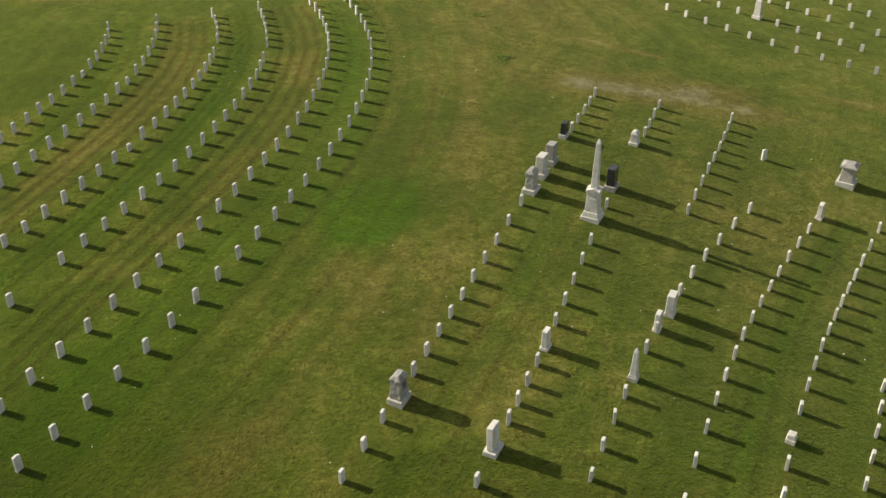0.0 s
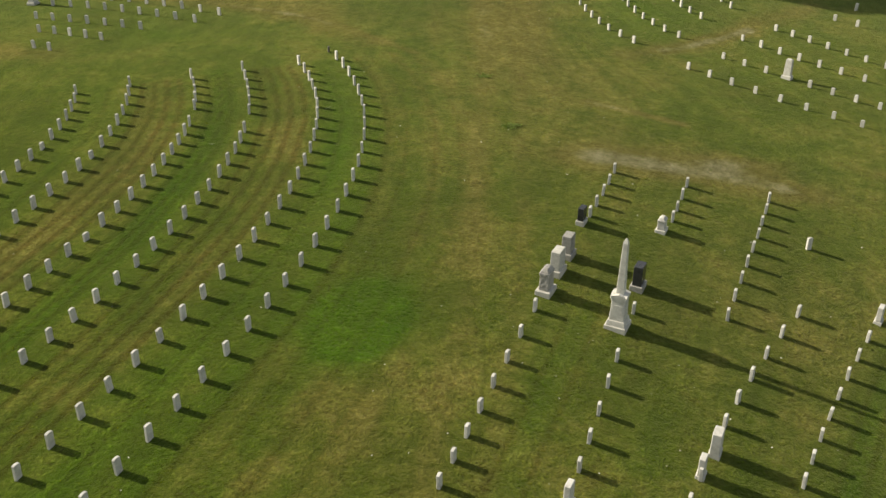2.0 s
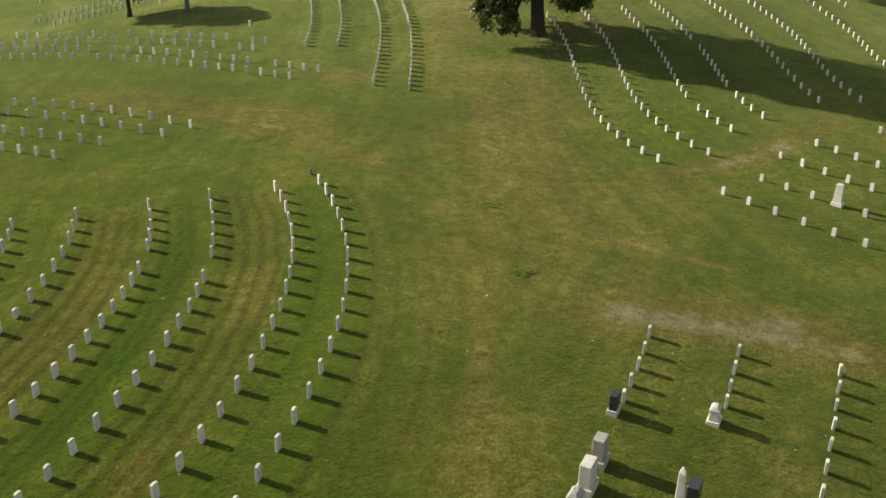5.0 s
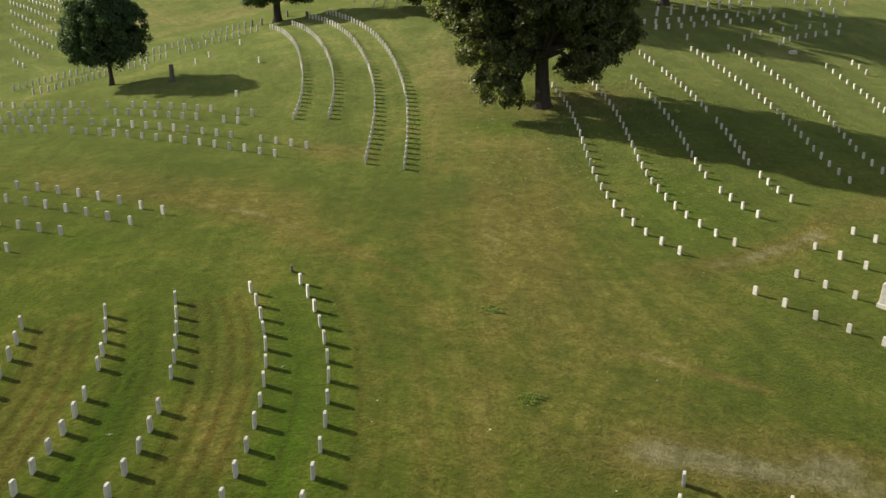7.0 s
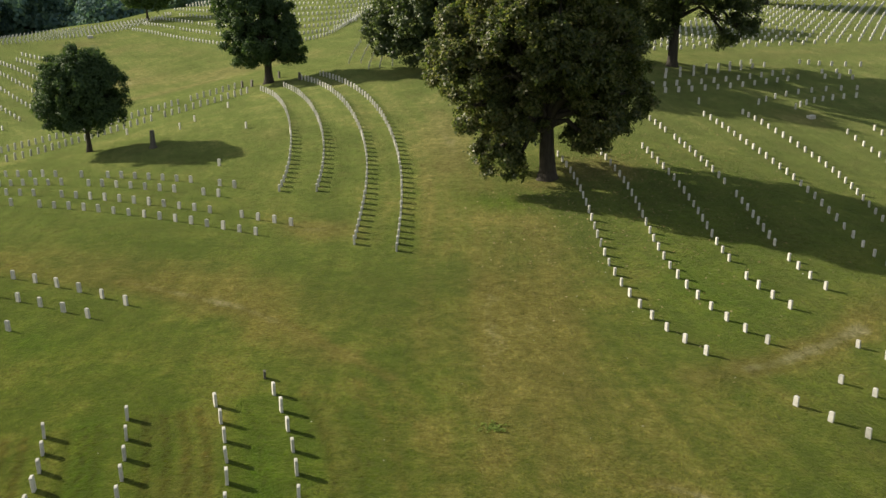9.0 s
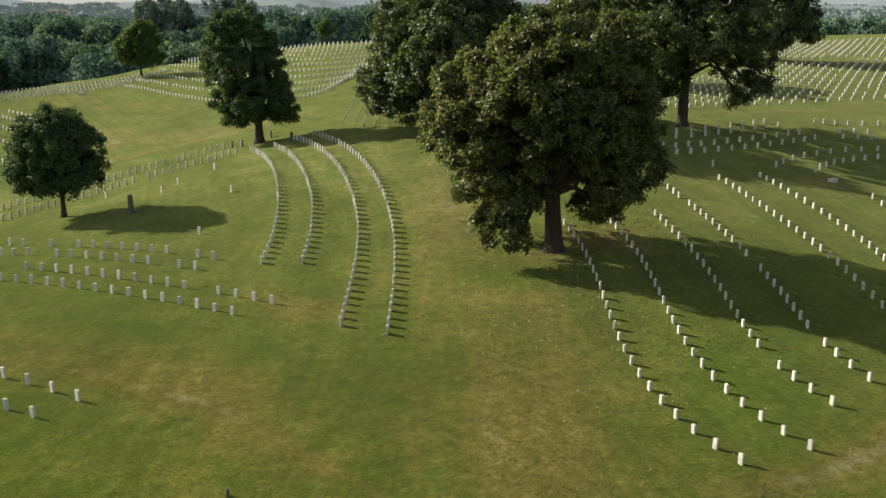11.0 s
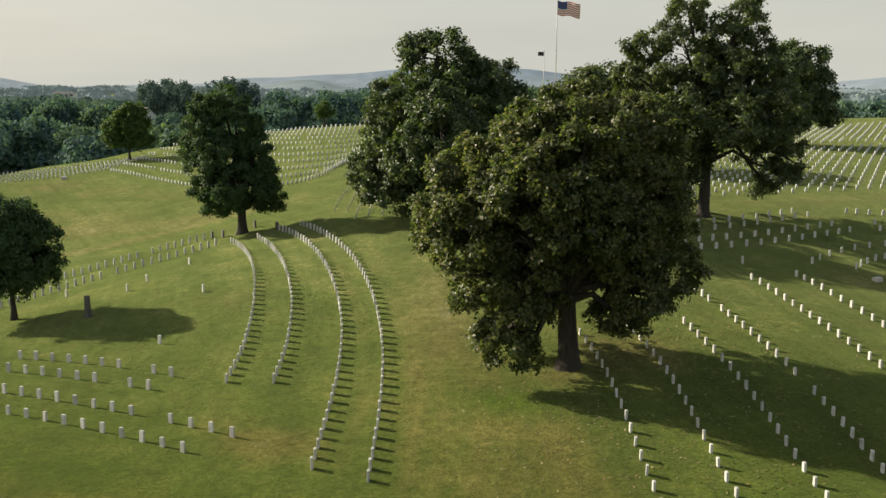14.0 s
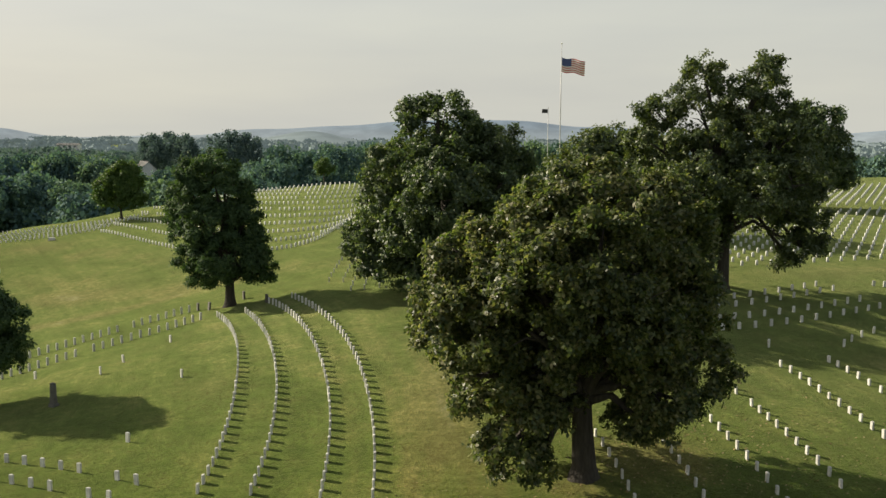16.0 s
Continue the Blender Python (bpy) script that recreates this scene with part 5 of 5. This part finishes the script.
# no real haze here: these pale blue-grey colours and their glow stand for it
HAZE_FAR = painted_haze_material("hazy_far_hills", (0.178, 0.207, 0.228), (0.128, 0.163, 0.2), 0, 80, 0.36)
HAZE_NEAR = painted_haze_material("hazy_wooded_hills", (0.15, 0.18, 0.186), (0.115, 0.145, 0.158), 0, 50, 0.3)
HAZE_WOODS = painted_haze_material("hazy_far_woods", (0.135, 0.17, 0.17), (0.15, 0.185, 0.183), -10, 12, 0.28)
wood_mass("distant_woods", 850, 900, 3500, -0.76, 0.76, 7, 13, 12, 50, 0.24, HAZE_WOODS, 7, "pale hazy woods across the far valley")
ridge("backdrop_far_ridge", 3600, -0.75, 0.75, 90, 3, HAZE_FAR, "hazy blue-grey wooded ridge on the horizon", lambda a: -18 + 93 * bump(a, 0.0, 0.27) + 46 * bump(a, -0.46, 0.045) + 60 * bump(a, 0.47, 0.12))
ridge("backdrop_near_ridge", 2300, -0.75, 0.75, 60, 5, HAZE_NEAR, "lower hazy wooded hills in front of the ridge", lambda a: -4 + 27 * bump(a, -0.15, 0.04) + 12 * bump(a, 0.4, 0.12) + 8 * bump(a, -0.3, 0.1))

# flagpoles on the crest
POLE_WHITE = plain_material("white_painted_pole", (0.5, 0.5, 0.49), 0.4)
FLAG_RED, FLAG_WHITE, FLAG_BLUE = plain_material("flag_red", (0.5, 0.1, 0.1), 0.8), plain_material("flag_white", (0.75, 0.74, 0.7), 0.8), plain_material("flag_blue", (0.06, 0.08, 0.2), 0.8)
DARK_CLOTH = plain_material("dark_cloth", (0.03, 0.03, 0.035), 0.85)


def flag_cloth(w, h, top, cols=26):
    me = bpy.data.meshes.new("flag")
    verts, faces, mats = [], [], []
    for j in range(14):
        for i in range(cols + 1):
            u, v = i / cols, j / 13
            verts.append((0.08 + u * w * 0.95, 0.16 * w * math.sin(5.5 * u + 0.8 * v) * u, top - v * h - 0.16 * w * u - 0.03 * w * math.sin(9 * u)))
    for j in range(13):
        for i in range(cols):
            a = j * (cols + 1) + i
            faces.append((a, a + 1, a + cols + 2, a + cols + 1))
            mats.append(2 if j < 7 and i < cols * 0.4 else j % 2)
    me.from_pydata(verts, [], faces)
    for m in (FLAG_RED, FLAG_WHITE, FLAG_BLUE):
        me.materials.append(m)
    me.polygons.foreach_set("material_index", mats)
    return me


def flagpole(x, y, top, radius, label):
    p = thing("flagpole", pose(x, y, gz(x, y) - 0.1), label, "flagpole", "flagpoles")
    h = top - gz(x, y)
    bm = bmesh.new()
    tube(bm, [((0, 0, 0), radius), ((0, 0, h * 0.5), radius * 0.8), ((0, 0, h), radius * 0.5)], 10)
    part("pole", bm, POLE_WHITE, p)
    bm = bmesh.new()
    bmesh.ops.create_uvsphere(bm, u_segments=10, v_segments=6, radius=radius * 1.3, matrix=Matrix.Translation((0, 0, h + radius)))
    part("finial", bm, POLE_WHITE, p)
    return p, h


pole, h = flagpole(18.2, 194, 31.9, 0.1, "tall white flagpole flying a striped flag")
cloth = new("flag", flag_cloth(3.9, 2.3, h - 2.1))
cloth.parent = pole
tagged(cloth, "red and white striped flag with a blue canton")
pole, h = flagpole(16.4, 196, 21.6, 0.08, "shorter flagpole flying a small dark flag")
bm = bmesh.new()
block(bm, 0.95, 0.03, h - 0.75, h - 0.1, x=-0.55, bevel=0)
part("flag", bm, DARK_CLOTH, pole, "small dark flag")

# buildings among the trees
WALL_WHITE, ROOF_GREY = plain_material("white_siding", (0.62, 0.62, 0.6), 0.8), plain_material("grey_shingles", (0.22, 0.22, 0.22), 0.9)
GLASS_DARK = plain_material("dark_window", (0.04, 0.045, 0.05), 0.2)


def house(x, y, z, turn, w, d, h, roof, floors, bays, label, name="house"):
    t = thing(name, pose(x, y, z, 0, 0, turn), label, "building")
    bm = blocks((w, d, -14, h, None, None, 0, 0, 0.0))
    for x in (-w / 2, w / 2):      # the gable ends
        bm.faces.new([bm.verts.new(p) for p in ((x, -d / 2, h), (x, d / 2, h), (x, 0, h + roof - 0.1))])
    part("wall", bm, WALL_WHITE, t)
    bm = bmesh.new()
    e = 0.5
    vs = [bm.verts.new(p) for p in ((-w / 2 - e, -d / 2 - e, h - 0.1), (w / 2 + e, -d / 2 - e, h - 0.1), (w / 2 + e, d / 2 + e, h - 0.1), (-w / 2 - e, d / 2 + e, h - 0.1), (-w / 2 - e, 0, h + roof), (w / 2 + e, 0, h + roof))]
    for f in ((0, 1, 5, 4), (2, 3, 4, 5)):
        bm.faces.new([vs[q] for q in f])
    bmesh.ops.solidify(bm, geom=bm.faces[:], thickness=0.25)
    part("roof", bm, ROOF_GREY, t)
    for j in range(floors):
        for i in range(bays):
            bm = bmesh.new()
            block(bm, w / bays * 0.45, 0.12, h - 3.0 * j - 2.2, h - 3.0 * j - 0.8, x=-w / 2 + w * (i + 0.5) / bays, y=-d / 2 - 0.03, bevel=0)
            part("window", bm, GLASS_DARK, t)
    return t


house(-96, 332, -8.5, -58, 9, 7, 13.5, 3.5, 2, 3, "white gabled house showing between the trees")
house(-366, 931, -8, 6, 20, 12, 14, 1.5, 1, 4, "pale square building far across the valley", "far_building")
house(-66, 400, -8, 8, 26, 12, 11.5, 1.2, 1, 8, "long low pale building behind the trees", "long_building")
house(205, 520, -8, -10, 60, 20, 9, 1.0, 1, 12, "long low white building in the distance", "long_building")

# ---- small growth and litter ----
def grass_tufts():
    """Uneven tufts and weeds that stand above the mown lawn."""
    rng = np.random.default_rng(77)
    n = 60000
    x, y = rng.uniform(-24, 24, n), rng.uniform(13, 74, n)
    keep = np.array([noise.noise(Vector((a * 0.35, b * 0.35, 3.0))) + 0.6 * noise.noise(Vector((a * 1.3, b * 1.3, 9.0))) for a, b in zip(x, y)])
    on = keep + rng.normal(size=n) * 0.18 > 0.02
    x, y = x[on], y[on]
    n, blades = len(x), 3
    z = ground_z(x, y)
    base = np.repeat(np.stack([x, y, z - 0.01], 1), blades, 0)
    base[:, :2] += rng.normal(size=(n * blades, 2)) * 0.05
    a = rng.uniform(0, 2 * math.pi, n * blades)
    h = np.repeat(rng.uniform(0.01, 0.03, n), blades) * rng.uniform(0.7, 1.2, n * blades)
    side = np.stack([np.cos(a), np.sin(a), 0 * a], 1) * 0.035
    tip = base + np.stack([np.sin(a) * h * 0.7, -np.cos(a) * h * 0.7, h], 1)
    v = np.stack([base - side, base + side, tip], 1).reshape(-1, 3)
    ob = new("grass_tufts", mesh_of("grass_tufts", v, np.arange(3 * n * blades).reshape(-1, 3), TUFT))
    return tagged(ob, "coarse green grass tufts standing in the mown lawn", "grass", kind="stuff")


def litter(name, label, spots, size, material, seed):
    rng = np.random.default_rng(seed)
    vs = []
    for cx, cy, rx, ry, n in spots:
        x, y = cx + rng.normal(size=n) * rx, cy + rng.normal(size=n) * ry
        c = np.stack([x, y, ground_z(x, y) + 0.015], 1)
        a = rng.uniform(0, 2 * math.pi, n)
        s = size * rng.uniform(0.6, 1.4, n)
        u = np.stack([np.cos(a) * s, np.sin(a) * s, rng.normal(size=n) * 0.25 * s], 1)
        w = np.stack([-np.sin(a) * s * 0.6, np.cos(a) * s * 0.6, rng.normal(size=n) * 0.25 * s], 1)
        vs.append(np.stack([c - u, c - w, c + u, c + w], 1).reshape(-1, 3))
    v = np.concatenate(vs)
    return tagged(new(name, mesh_of(name, v, np.arange(len(v)).reshape(-1, 4), material)), label, "litter", kind="stuff")


def weed_patch(x, y, r):
    """Broad-leaved weeds growing in low rosettes."""
    rng = np.random.default_rng(int(10 * y))
    v, f = leaf_cloud(rng, [(0, 0, 0.0, r, r * 0.7, 0.05)], 46, 7, 0.09, 0.03, 0.12, 0.0, 0.5, 0.5, 2.0, 0.3)
    v[:, 2] = np.abs(v[:, 2]) * 0.35 + 0.01
    ob = new("weed_patch", mesh_of("weed_patch", v, f, WEED))
    ob.location = (x, y, gz(x, y))
    return tagged(ob, "patch of bright broad-leaved weeds in the lawn", "weeds", kind="stuff")


WEED = leaf_material("weed_leaves", [(0.1, 0.16, 0.03), (0.14, 0.2, 0.04), (0.18, 0.24, 0.06)], 0.6, (1.4, 1.5, 0.4), 0.3, 0.2, 0.5)
TUFT = leaf_material("coarse_grass", [(0.065, 0.1, 0.008), (0.09, 0.125, 0.012), (0.125, 0.145, 0.02)], 0.8, (1.5, 1.5, 0.5), 0.55, 0.1, 0.5)
FALLEN = leaf_material("fallen_leaves", [(0.16, 0.11, 0.05), (0.24, 0.19, 0.09), (0.33, 0.29, 0.17)], 0.8, (1.2, 1.1, 0.6), 0.2, 0.2)
PALE_BLOOM = plain_material("clover_bloom", (0.5, 0.5, 0.42), 0.9)
grass_tufts()
for x, y, r in ((1.8, 49.36, 0.42), (2.87, 43.26, 0.36)):
    weed_patch(x, y, r)
litter("fallen_leaves", "dry tan leaves scattered on the grass under the big tree", ((7, 72, 4.5, 4, 420), (11, 68, 4, 4, 320), (8, 62, 4, 4, 120), (14, 74, 5, 5, 420), (4, 70, 2.5, 3, 160), (9.5, 76.5, 2.5, 2, 420), (14, 80, 4, 3, 260)), 0.055, FALLEN, 3)
litter("white_clover", "scattered pale clover blooms and scraps on the lawn", ((8, 24, 6, 6, 60), (-8, 28, 7, 9, 40), (2, 46, 8, 8, 40), (-5.09, 44.65, 0.06, 0.06, 6), (-9.53, 41.1, 0.06, 0.06, 6), (13, 60, 5, 5, 40)), 0.026, PALE_BLOOM, 4)
